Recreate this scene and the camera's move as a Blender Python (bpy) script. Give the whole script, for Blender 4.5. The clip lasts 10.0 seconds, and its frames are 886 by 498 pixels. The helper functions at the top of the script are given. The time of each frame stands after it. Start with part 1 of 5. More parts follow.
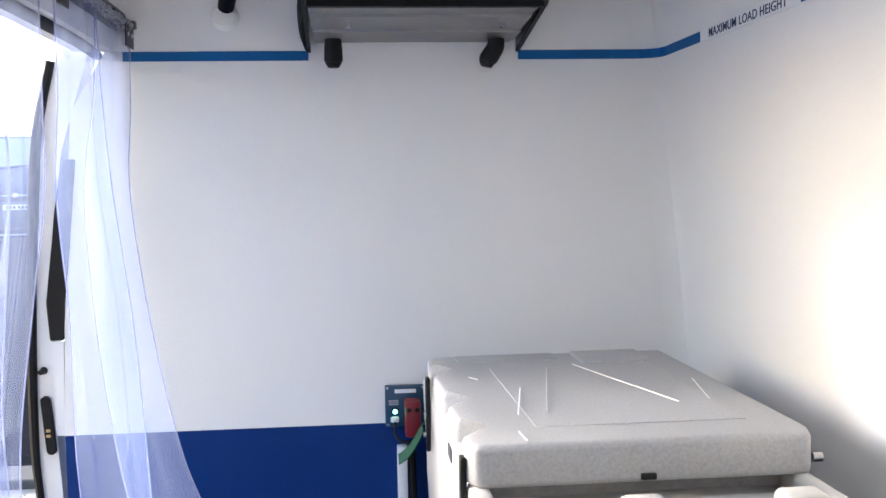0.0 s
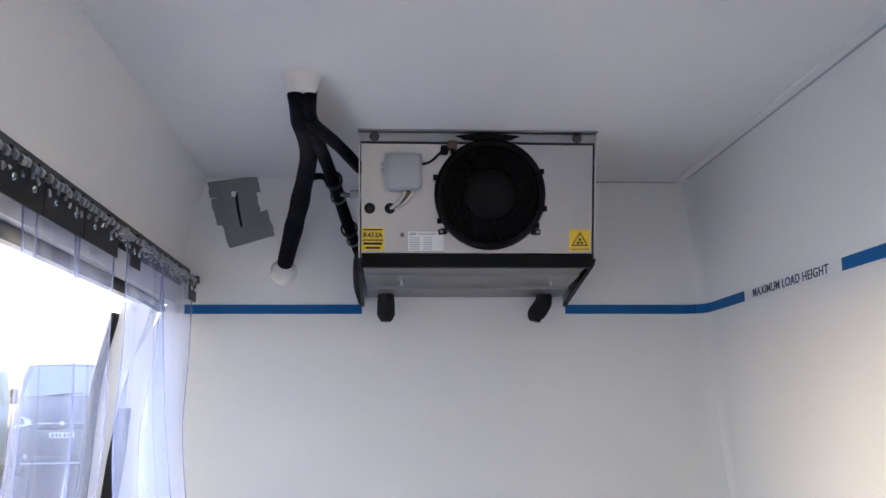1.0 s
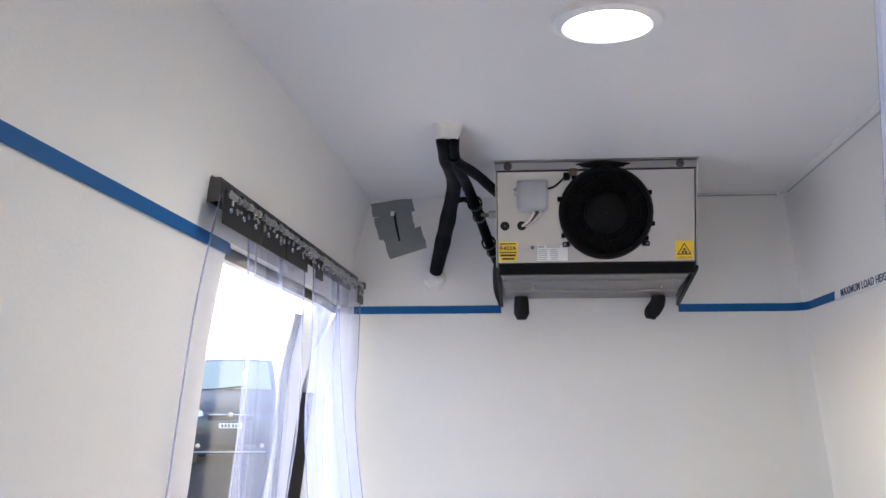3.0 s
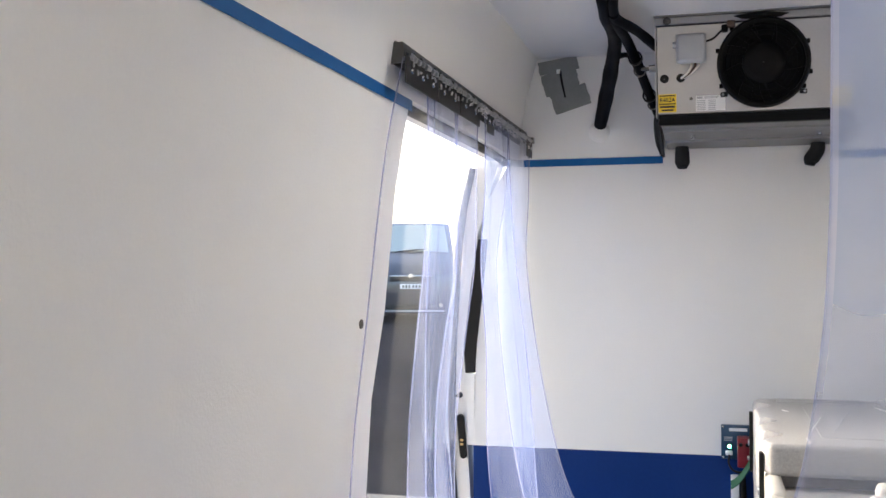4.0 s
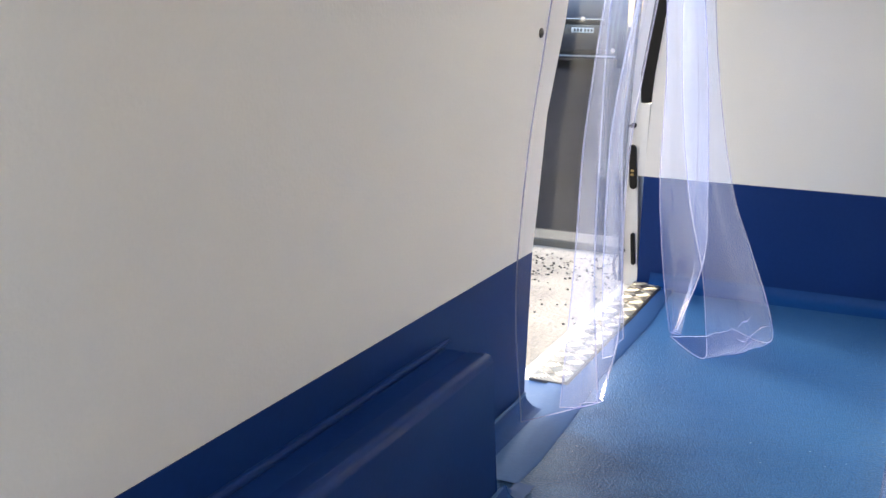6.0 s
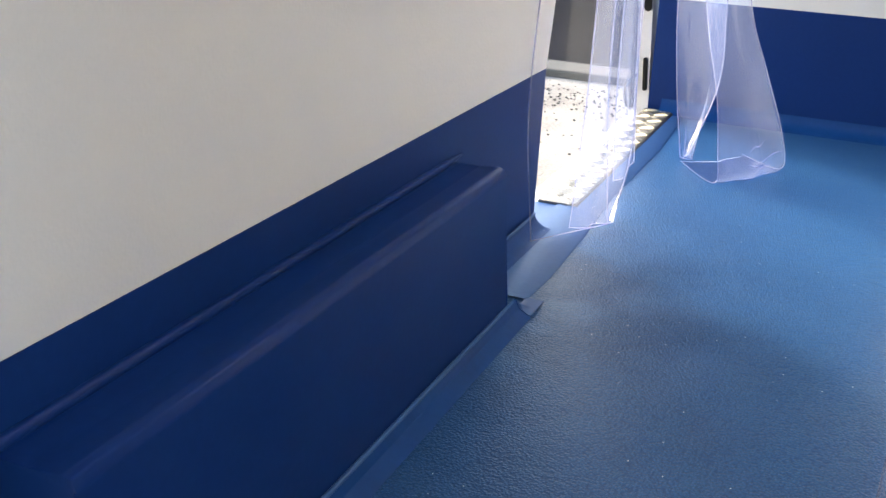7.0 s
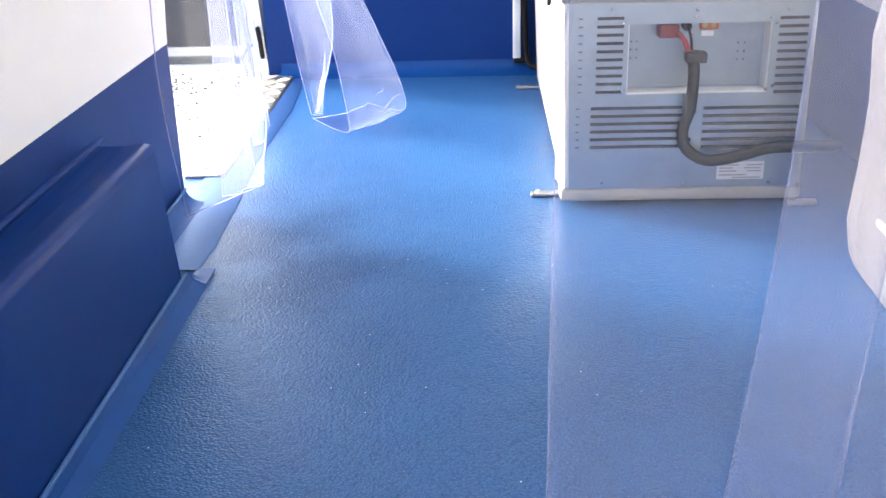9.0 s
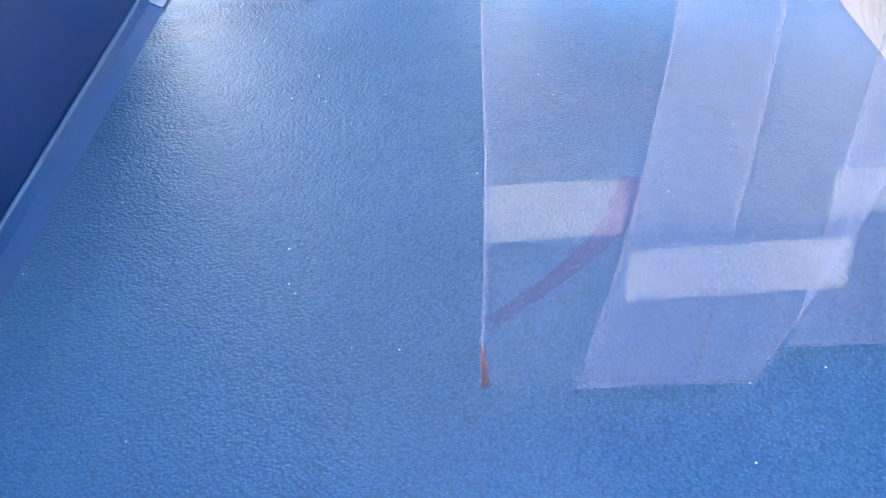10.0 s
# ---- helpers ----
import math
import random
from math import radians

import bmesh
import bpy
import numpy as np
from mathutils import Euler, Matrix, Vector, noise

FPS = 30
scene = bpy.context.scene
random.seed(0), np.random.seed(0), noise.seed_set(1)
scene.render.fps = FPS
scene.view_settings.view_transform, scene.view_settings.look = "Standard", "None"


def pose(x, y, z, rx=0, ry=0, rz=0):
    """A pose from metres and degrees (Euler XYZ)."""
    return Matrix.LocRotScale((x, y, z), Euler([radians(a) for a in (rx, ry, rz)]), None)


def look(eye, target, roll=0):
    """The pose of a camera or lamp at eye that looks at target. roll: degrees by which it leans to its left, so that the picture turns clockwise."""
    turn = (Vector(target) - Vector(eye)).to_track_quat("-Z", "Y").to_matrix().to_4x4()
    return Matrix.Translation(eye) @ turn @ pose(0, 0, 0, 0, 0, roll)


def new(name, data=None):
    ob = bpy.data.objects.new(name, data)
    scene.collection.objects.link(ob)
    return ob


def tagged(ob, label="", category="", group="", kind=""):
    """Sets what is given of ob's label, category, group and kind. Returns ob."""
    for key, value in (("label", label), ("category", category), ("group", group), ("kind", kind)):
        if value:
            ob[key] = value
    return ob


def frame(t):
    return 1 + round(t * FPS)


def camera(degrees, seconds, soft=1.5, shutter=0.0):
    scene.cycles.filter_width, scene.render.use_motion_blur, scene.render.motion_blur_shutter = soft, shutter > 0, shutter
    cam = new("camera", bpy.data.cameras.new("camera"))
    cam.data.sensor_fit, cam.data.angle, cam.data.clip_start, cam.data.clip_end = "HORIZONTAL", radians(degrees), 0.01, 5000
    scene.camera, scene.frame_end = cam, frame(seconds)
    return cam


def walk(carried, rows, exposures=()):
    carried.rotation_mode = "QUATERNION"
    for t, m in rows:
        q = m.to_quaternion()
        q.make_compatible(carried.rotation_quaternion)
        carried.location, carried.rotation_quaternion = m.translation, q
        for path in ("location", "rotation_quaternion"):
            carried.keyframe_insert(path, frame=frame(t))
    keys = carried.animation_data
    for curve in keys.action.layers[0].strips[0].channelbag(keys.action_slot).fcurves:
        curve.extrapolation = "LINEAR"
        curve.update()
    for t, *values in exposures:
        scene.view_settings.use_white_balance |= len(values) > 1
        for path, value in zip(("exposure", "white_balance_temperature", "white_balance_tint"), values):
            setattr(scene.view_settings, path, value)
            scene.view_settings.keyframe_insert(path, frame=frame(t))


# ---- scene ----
cam = camera(46.9, 10.0)
# seconds, eye, target, roll
PATH = [
    (0.0, (0.6770, -2.6699, 1.0093), (0.8714, -0.6837, 0.8785), -1.02),
    (0.5, (0.6805, -2.6921, 1.0389), (0.8011, -0.7032, 1.2116), -0.54),
    (1.0, (0.6626, -2.7104, 1.0666), (0.7746, -0.7387, 1.3831), -0.32),
    (1.5, (0.6636, -2.7342, 1.0926), (0.7610, -0.7608, 1.4031), -0.05),
    (2.0, (0.6426, -2.8340, 1.0642), (0.6682, -0.8617, 1.3950), 0.10),
    (2.2, (0.6213, -2.9057, 1.0910), (0.6347, -0.9307, 1.4057), 0.22),
    (3.3, (0.7385, -3.2606, 1.0069), (0.4483, -1.3051, 1.3099), -0.11),
    (3.5, (0.7496, -3.3060, 0.9945), (0.3820, -1.3576, 1.2568), -0.25),
    (4.0, (0.7623, -3.4308, 0.9696), (0.2480, -1.4987, 1.0152), -0.14),
    (4.5, (0.7144, -3.3869, 0.9651), (0.1736, -1.4840, 0.6716), 0.16),
    (5.0, (0.7248, -3.3729, 0.9399), (0.1125, -1.5128, 0.5334), -0.21),
    (5.2, (0.7277, -3.3868, 0.9335), (0.0137, -1.5634, 0.5263), 0.14),
    (6.3, (0.7363, -3.4217, 0.8700), (-0.0602, -1.6535, 0.3811), 1.33),
    (6.5, (0.7312, -3.4177, 0.8542), (-0.0538, -1.6652, 0.2950), 1.49),
    (7.0, (0.7094, -3.4137, 0.8391), (-0.0360, -1.7148, 0.0919), 2.14),
    (7.5, (0.6982, -3.4412, 0.8505), (0.0850, -1.6984, 0.0846), 3.28),
    (8.0, (0.6920, -3.4742, 0.8420), (0.3821, -1.6437, 0.0982), 1.49),
    (8.5, (0.6888, -3.4907, 0.8326), (0.5634, -1.6365, 0.0933), -0.08),
    (9.0, (0.6961, -3.5112, 0.8163), (0.6169, -1.6698, 0.0397), -1.75),
    (9.5, (0.7012, -3.5448, 0.7968), (0.6599, -1.8081, -0.1942), -2.42),
    (10.0, (0.7307, -3.5778, 0.7511), (0.6734, -1.9639, -0.4287), -3.50),
]
EXPOSURES = [(0.0, 2.69, 5820, 11), (0.5, 2.41, 5870, 11), (1.0, 2.47, 5920, 11), (2.0, 2.75, 6020, 11), (3.5, 2.69, 6270, 10), (4.0, 2.58, 6350, 10), (5.0, 2.43, 6380, 8), (6.5, 2.49, 6520, 9),
             (7.0, 2.67, 6480, 8), (7.5, 3.04, 6300, 10), (8.0, 3.33, 6150, 12), (8.5, 3.50, 6070, 12), (9.0, 3.52, 6100, 12), (9.5, 3.75, 6080, 11), (10.0, 4.10, 6080, 10)]
walk(cam, [(t, look(eye, target, roll)) for t, eye, target, roll in PATH], EXPOSURES)

# ---- world and lights ----
GROUND = -0.55
world = bpy.data.worlds.new("sky")
scene.world = world
world.use_nodes = True
wn, wl = world.node_tree.nodes, world.node_tree.links
sky = wn.new("ShaderNodeTexSky")
sky.sky_type, sky.sun_disc = "NISHITA", False
sky.sun_elevation, sky.sun_rotation = radians(16), radians(-60)
sky.air_density, sky.dust_density, sky.ozone_density = 1.0, 3.0, 1.0
wl.new(sky.outputs[0], wn["Background"].inputs[0])
wn["Background"].inputs[1].default_value = 0.15

sun = new("sun", bpy.data.lights.new("sun", "SUN"))
sun.data.energy, sun.data.angle, sun.data.color = 0.86, radians(9), (1, 0.93, 0.84)
sun.matrix_world = look((-8.66, 5.0, 2.87), (0, 0, 0))

lamp = new("downlight_beam", bpy.data.lights.new("downlight_beam", "AREA"))
lamp.data.shape, lamp.data.size, lamp.data.energy, lamp.data.color = "DISK", 0.125, 0.6, (1, 0.94, 0.87)
lamp.data.spread = radians(150)
lamp.matrix_world = pose(0.835, -1.485, 1.684)


# ---- materials ----
def ramp(nt, fac, stops):
    n = nt.nodes.new("ShaderNodeValToRGB")
    e = n.color_ramp.elements
    e[0].position, e[0].color = stops[0][0], (*stops[0][1], 1)
    e[1].position, e[1].color = stops[-1][0], (*stops[-1][1], 1)
    for p, c in stops[1:-1]:
        k = e.new(p)
        k.color = (*c, 1)
    nt.links.new(fac, n.inputs[0])
    return n.outputs[0]


def noise_tex(nt, scale, detail=4.0, stretch=None, kind="ShaderNodeTexNoise"):
    co = nt.nodes.new("ShaderNodeTexCoord")
    n = nt.nodes.new(kind)
    n.inputs["Scale"].default_value = scale
    if "Detail" in n.inputs:
        n.inputs["Detail"].default_value = detail
    if stretch:
        m = nt.nodes.new("ShaderNodeMapping")
        m.inputs["Scale"].default_value = stretch
        nt.links.new(co.outputs["Object"], m.inputs[0])
        nt.links.new(m.outputs[0], n.inputs["Vector"])
    else:
        nt.links.new(co.outputs["Object"], n.inputs["Vector"])
    return n


def shade(c, k):
    return tuple(min(1.0, max(0.0, v * k)) for v in c)


def mat(name, base, rough=0.5, metal=0.0, vary=0.12, big=3.0, fine=60.0, bump=0.1, depth=0.002, stretch=None, spec=0.5, rough_vary=0.1, coat=0.0):
    """A plain surface with stains at a large scale and grain at a small one."""
    m = bpy.data.materials.new(name)
    m.use_nodes = True
    nt = m.node_tree
    b = nt.nodes["Principled BSDF"]
    n1, n2 = noise_tex(nt, big, 5.0, stretch), noise_tex(nt, fine, 3.0, stretch)
    mix = nt.nodes.new("ShaderNodeMix")
    mix.inputs[0].default_value = 0.35
    nt.links.new(n1.outputs["Fac"], mix.inputs["A"])
    nt.links.new(n2.outputs["Fac"], mix.inputs["B"])
    col = ramp(nt, mix.outputs[0], [(0.3, shade(base, 1 - vary)), (0.5, base), (0.7, shade(base, 1 + vary))])
    nt.links.new(col, b.inputs["Base Color"])
    r = nt.nodes.new("ShaderNodeMapRange")
    r.inputs["To Min"].default_value, r.inputs["To Max"].default_value = max(0.02, rough - rough_vary), min(1, rough + rough_vary)
    nt.links.new(n1.outputs["Fac"], r.inputs[0])
    nt.links.new(r.outputs[0], b.inputs["Roughness"])
    b.inputs["Metallic"].default_value = metal
    b.inputs["Specular IOR Level"].default_value = spec
    b.inputs["Coat Weight"].default_value = coat
    if bump:
        bp = nt.nodes.new("ShaderNodeBump")
        bp.inputs["Strength"].default_value, bp.inputs["Distance"].default_value = bump, depth
        nt.links.new(n2.outputs["Fac"], bp.inputs["Height"])
        nt.links.new(bp.outputs[0], b.inputs["Normal"])
    return m


def floor_material():
    """Blue safety vinyl: pebbled relief, tiny bright flecks, a darker oval beside the side door."""
    m = bpy.data.materials.new("safety_vinyl")
    m.use_nodes = True
    nt = m.node_tree
    L, N = nt.links, nt.nodes
    b = N["Principled BSDF"]

    def mixed(fac, a, c, mode="MIX"):
        n = N.new("ShaderNodeMix")
        n.data_type, n.blend_type = "RGBA", mode
        for value, socket in ((fac, n.inputs[0]), (a, n.inputs["A"]), (c, n.inputs["B"])):
            if isinstance(value, (int, float, tuple)):
                socket.default_value = value
            else:
                L.new(value, socket)
        return n.outputs["Result"]

    def spot(x, y, rx, ry):
        """1 at the middle of an oval on the floor, 0 from its rim on."""
        co, mp, gr = N.new("ShaderNodeTexCoord"), N.new("ShaderNodeMapping"), N.new("ShaderNodeTexGradient")
        mp.inputs["Location"].default_value = (-x / rx, -y / ry, 0)
        mp.inputs["Scale"].default_value = (1 / rx, 1 / ry, 1)
        gr.gradient_type = "SPHERICAL"
        L.new(co.outputs["Object"], mp.inputs[0])
        L.new(mp.outputs[0], gr.inputs[0])
        return gr.outputs["Fac"]

    def maths(op, a, c, clamp=False):
        n = N.new("ShaderNodeMath")
        n.operation, n.use_clamp = op, clamp
        for k, value in enumerate((a, c)):
            if isinstance(value, (int, float)):
                n.inputs[k].default_value = value
            else:
                L.new(value, n.inputs[k])
        return n.outputs[0]

    cloud, mid, fine = noise_tex(nt, 2.2, 5), noise_tex(nt, 9, 5), noise_tex(nt, 330, 2)
    peb = noise_tex(nt, 240, kind="ShaderNodeTexVoronoi")
    peb.feature = "SMOOTH_F1"
    peb.inputs["Detail"].default_value = 0.0
    base = ramp(nt, cloud.outputs["Fac"], [(0.3, (0.025, 0.090, 0.240)), (0.7, (0.033, 0.112, 0.286))])
    grain = ramp(nt, fine.outputs["Fac"], [(0.34, (0.78, 0.78, 0.79)), (0.50, (0.98, 0.98, 0.98)), (0.68, (1.28, 1.27, 1.24))])
    col = mixed(1.0, base, grain, "MULTIPLY")
    # relief shading put into the colour: paler pebble tops, darker gaps
    col = mixed(1.0, col, ramp(nt, peb.outputs["Distance"], [(0.10, (1.10, 1.09, 1.08)), (0.40, (0.98, 0.98, 0.98)), (0.70, (0.76, 0.77, 0.80))]), "MULTIPLY")
    # darker, patchy blue oval beside the threshold
    dark_oval = maths("MULTIPLY", spot(0.16, -1.60, 0.60, 0.75), ramp(nt, noise_tex(nt, 5, 7).outputs["Fac"], [(0.38, (0.35, 0.35, 0.35)), (0.62, (1.9, 1.9, 1.9))]), True)
    col = mixed(maths("MULTIPLY", dark_oval, 0.45), col, (0.005, 0.027, 0.090, 1))
    # brown scuffing along the freezer
    scuff = maths("MULTIPLY", spot(0.82, -0.95, 0.11, 0.55), ramp(nt, noise_tex(nt, 26, 5).outputs["Fac"], [(0.54, (0, 0, 0)), (0.70, (0.9, 0.9, 0.9))]), True)
    col = mixed(scuff, col, (0.075, 0.082, 0.11, 1))
    # scattered mineral flecks
    fl = noise_tex(nt, 13, kind="ShaderNodeTexVoronoi")
    fl.voronoi_dimensions = "2D"
    fl.inputs["Detail"].default_value = 0.0
    fleck = maths("MULTIPLY", ramp(nt, fl.outputs["Distance"], [(0.008, (1, 1, 1)), (0.019, (0, 0, 0))]), ramp(nt, noise_tex(nt, 5, 3).outputs["Fac"], [(0.54, (0, 0, 0)), (0.60, (1, 1, 1))]), True)
    col = mixed(fleck, col, (0.90, 0.92, 0.95, 1))
    L.new(col, b.inputs["Base Color"])
    rr = N.new("ShaderNodeMapRange")
    rr.inputs["To Min"].default_value, rr.inputs["To Max"].default_value = 0.26, 0.38
    L.new(mid.outputs["Fac"], rr.inputs[0])
    L.new(rr.outputs[0], b.inputs["Roughness"])
    # the darker oval is less specular
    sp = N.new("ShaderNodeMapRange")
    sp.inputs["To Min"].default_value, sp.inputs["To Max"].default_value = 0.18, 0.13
    L.new(dark_oval, sp.inputs[0])
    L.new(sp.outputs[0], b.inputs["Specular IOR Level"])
    height = maths("ADD", maths("MULTIPLY", peb.outputs["Distance"], -1.0), maths("MULTIPLY", fine.outputs["Fac"], 0.5))
    bp = N.new("ShaderNodeBump")
    bp.inputs["Strength"].default_value, bp.inputs["Distance"].default_value = 1.0, 0.0013
    L.new(height, bp.inputs["Height"])
    # the sheet lies a little unevenly on its boards
    wv = N.new("ShaderNodeBump")
    wv.inputs["Strength"].default_value, wv.inputs["Distance"].default_value = 0.5, 0.006
    L.new(mid.outputs["Fac"], wv.inputs["Height"])
    L.new(wv.outputs[0], bp.inputs["Normal"])
    L.new(bp.outputs[0], b.inputs["Normal"])
    return m


def pvc_material(name, clear=(0.93, 0.94, 0.985), haze=0.12, gloss=0.07, hazecol=(0.62, 0.66, 0.92), shine=0.07, graze=0.55, soft=False, upper=1.0, cloud=0.2):
    """Clear flexible PVC: see-through, glossy, with a faint blue-violet haze and scuffs."""
    m = bpy.data.materials.new(name)
    m.use_nodes = True
    nt = m.node_tree
    L, N = nt.links, nt.nodes
    out = N["Material Output"]
    N.remove(N["Principled BSDF"])
    tr, gl, df, tl = (N.new("ShaderNodeBsdf" + k) for k in ("Transparent", "Glossy", "Diffuse", "Translucent"))
    tr.inputs[0].default_value = (*clear, 1)
    gl.inputs["Roughness"].default_value = gloss
    df.inputs[0].default_value = (*hazecol, 1)
    tl.inputs[0].default_value = (*hazecol, 1)
    milk, body, face = N.new("ShaderNodeMixShader"), N.new("ShaderNodeMixShader"), N.new("ShaderNodeMixShader")
    milk.inputs[0].default_value = 0.6
    L.new(df.outputs[0], milk.inputs[1])
    L.new(tl.outputs[0], milk.inputs[2])
    n = noise_tex(nt, 2.0, 2, (3, 3, 0.5))
    r = N.new("ShaderNodeMapRange")
    r.inputs["From Min"].default_value, r.inputs["From Max"].default_value = 0.35, 0.7
    r.inputs["To Min"].default_value, r.inputs["To Max"].default_value = haze * (1 - cloud), haze * (1 + cloud * 1.2)
    L.new(n.outputs["Fac"], r.inputs[0])
    veil = r.outputs[0]
    if upper != 1.0:
        # denser veil higher up; on the rear strips it stands in for reflected sky
        co, sep = N.new("ShaderNodeTexCoord"), N.new("ShaderNodeSeparateXYZ")
        rise, k = N.new("ShaderNodeMapRange"), N.new("ShaderNodeMath")
        L.new(co.outputs["Object"], sep.inputs[0])
        rise.inputs["From Min"].default_value, rise.inputs["From Max"].default_value = 0.75, 1.15
        rise.inputs["To Min"].default_value, rise.inputs["To Max"].default_value = 1.0, upper
        L.new(sep.outputs["Z"], rise.inputs[0])
        k.operation = "MULTIPLY"
        L.new(veil, k.inputs[0])
        L.new(rise.outputs[0], k.inputs[1])
        veil = k.outputs[0]
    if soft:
        # lets a drawn reflection fade out towards its rim
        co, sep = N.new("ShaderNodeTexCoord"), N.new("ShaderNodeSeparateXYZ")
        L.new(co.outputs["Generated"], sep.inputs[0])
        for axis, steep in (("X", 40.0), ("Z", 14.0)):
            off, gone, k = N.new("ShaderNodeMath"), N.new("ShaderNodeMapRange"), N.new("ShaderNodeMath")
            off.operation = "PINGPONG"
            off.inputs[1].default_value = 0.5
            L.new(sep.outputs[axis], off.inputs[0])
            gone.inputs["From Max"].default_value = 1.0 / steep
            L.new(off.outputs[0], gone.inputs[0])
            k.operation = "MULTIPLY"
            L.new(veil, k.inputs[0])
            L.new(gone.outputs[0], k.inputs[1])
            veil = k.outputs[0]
    L.new(veil, body.inputs[0])
    L.new(tr.outputs[0], body.inputs[1])
    L.new(milk.outputs[0], body.inputs[2])
    lw = N.new("ShaderNodeLayerWeight")
    lw.inputs[0].default_value = 0.5
    pw5 = N.new("ShaderNodeMath")
    pw5.operation = "POWER"
    pw5.inputs[1].default_value = 4.0
    L.new(lw.outputs["Facing"], pw5.inputs[0])
    fres = N.new("ShaderNodeMath")
    fres.operation = "MULTIPLY_ADD"
    fres.inputs[1].default_value, fres.inputs[2].default_value = graze, shine
    L.new(pw5.outputs[0], fres.inputs[0])
    bp = N.new("ShaderNodeBump")
    bp.inputs["Strength"].default_value, bp.inputs["Distance"].default_value = 0.25, 0.004
    n2 = noise_tex(nt, 5.0, 2, (2.5, 2.5, 0.8))
    L.new(n2.outputs["Fac"], bp.inputs["Height"])
    L.new(bp.outputs[0], gl.inputs["Normal"])
    L.new(fres.outputs[0], face.inputs[0])
    L.new(body.outputs[0], face.inputs[1])
    L.new(gl.outputs[0], face.inputs[2])
    L.new(face.outputs[0], out.inputs[0])
    return m


def glow(name, col, strength):
    m = bpy.data.materials.new(name)
    m.use_nodes = True
    b = m.node_tree.nodes["Principled BSDF"]
    b.inputs["Base Color"].default_value = (*col, 1)
    b.inputs["Emission Color"].default_value = (*col, 1)
    b.inputs["Emission Strength"].default_value = strength
    return m


M_WHITE = mat("white_grp_lining", (0.76, 0.76, 0.755), 0.55, vary=0.025, big=1.6, fine=170, bump=0.4, depth=0.0014)
M_CEIL = mat("white_ceiling_lining", (0.74, 0.74, 0.75), 0.35, vary=0.02, big=1.5, fine=120, bump=0.1, depth=0.001)
M_BLUE = mat("navy_blue_lining", (0.0064, 0.031, 0.152), 0.36, spec=0.12, vary=0.12, big=2.5, fine=90, bump=0.10, depth=0.001, rough_vary=0.08)
M_COVE = mat("blue_smooth_sealant", (0.04, 0.112, 0.29), 0.36, spec=0.3, vary=0.12, big=6, fine=80, bump=0.2, depth=0.002)
M_SKIRT = mat("royal_blue_coved_skirting", (0.008, 0.054, 0.210), 0.40, spec=0.12, vary=0.12, big=6, fine=80, bump=0.15, depth=0.0015)
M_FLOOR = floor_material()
M_TAPE = mat("blue_vinyl_tape", (0.006, 0.095, 0.29), 0.6, vary=0.08, big=8, bump=0.05, spec=0.25)
M_LABEL = mat("white_vinyl_label", (0.78, 0.79, 0.8), 0.35, vary=0.03, bump=0)
M_INK = mat("navy_ink", (0.02, 0.035, 0.11), 0.5, vary=0.05, bump=0)
M_BLACKINK = mat("black_ink", (0.015, 0.015, 0.015), 0.5, vary=0.05, bump=0)
M_STEEL = mat("brushed_stainless", (0.38, 0.38, 0.39), 0.36, 1.0, vary=0.05, big=4, fine=150, bump=0.05, depth=0.0004)
M_TRAY = mat("dull_stainless_tray", (0.27, 0.265, 0.26), 0.45, 1.0, vary=0.10, big=5, fine=120, bump=0.05, depth=0.0005)
M_DULL = mat("dull_stainless_rail", (0.12, 0.117, 0.112), 0.45, 1.0, vary=0.25, big=9, fine=60, bump=0.15, depth=0.001)
M_WRAP = mat("crumpled_milky_plastic", (0.17, 0.165, 0.165), 0.34, vary=0.08, big=7, fine=40, bump=0.5, depth=0.006)
M_EDGESLOT = mat("small_pressed_slot", (0.12, 0.14, 0.17), 0.6, vary=0.05, bump=0)
# darker copy of the panel sheet, for the shade in the socket bay
M_GALVSHADE = mat("shaded_galvanised_sheet", (0.32, 0.38, 0.44), 0.45, 0.9, vary=0.12, big=12, fine=70, bump=0.06, depth=0.0006)
M_CAP = mat("tarnished_steel", (0.07, 0.068, 0.065), 0.5, 1.0, vary=0.3, big=9, fine=60, bump=0.1, depth=0.001)
M_GALV = mat("galvanised_sheet", (0.39, 0.46, 0.53), 0.38, 1.0, vary=0.10, big=12, fine=70, bump=0.06, depth=0.0006)
# black puts the shade inside slots, holes and recesses into the colour
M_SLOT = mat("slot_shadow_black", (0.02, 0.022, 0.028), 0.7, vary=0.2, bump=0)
M_FAN = mat("matt_black_fan", (0.0034, 0.0034, 0.0038), 0.55, vary=0.2, bump=0, spec=0.13)
M_BLACK = mat("black_plastic", (0.006, 0.006, 0.007), 0.5, spec=0.25, vary=0.3, big=12, fine=90, bump=0.1, depth=0.001)
M_RUBBER = mat("black_rubber", (0.008, 0.008, 0.008), 0.6, spec=0.2, vary=0.25, big=15, fine=140, bump=0.2, depth=0.001)
M_FOAM = mat("black_pipe_lagging", (0.004, 0.004, 0.006), 0.55, spec=0.06, vary=0.35, big=20, fine=110, bump=0.25, depth=0.002)
M_GREY = mat("grey_junction_box", (0.40, 0.42, 0.45), 0.45, vary=0.05, bump=0.04)
M_DUCT = mat("grey_duct_tape", (0.20, 0.215, 0.22), 0.38, vary=0.14, big=14, fine=160, bump=0.35, depth=0.001)
M_WIRE = mat("off_white_cable", (0.70, 0.66, 0.60), 0.4, vary=0.05, bump=0)
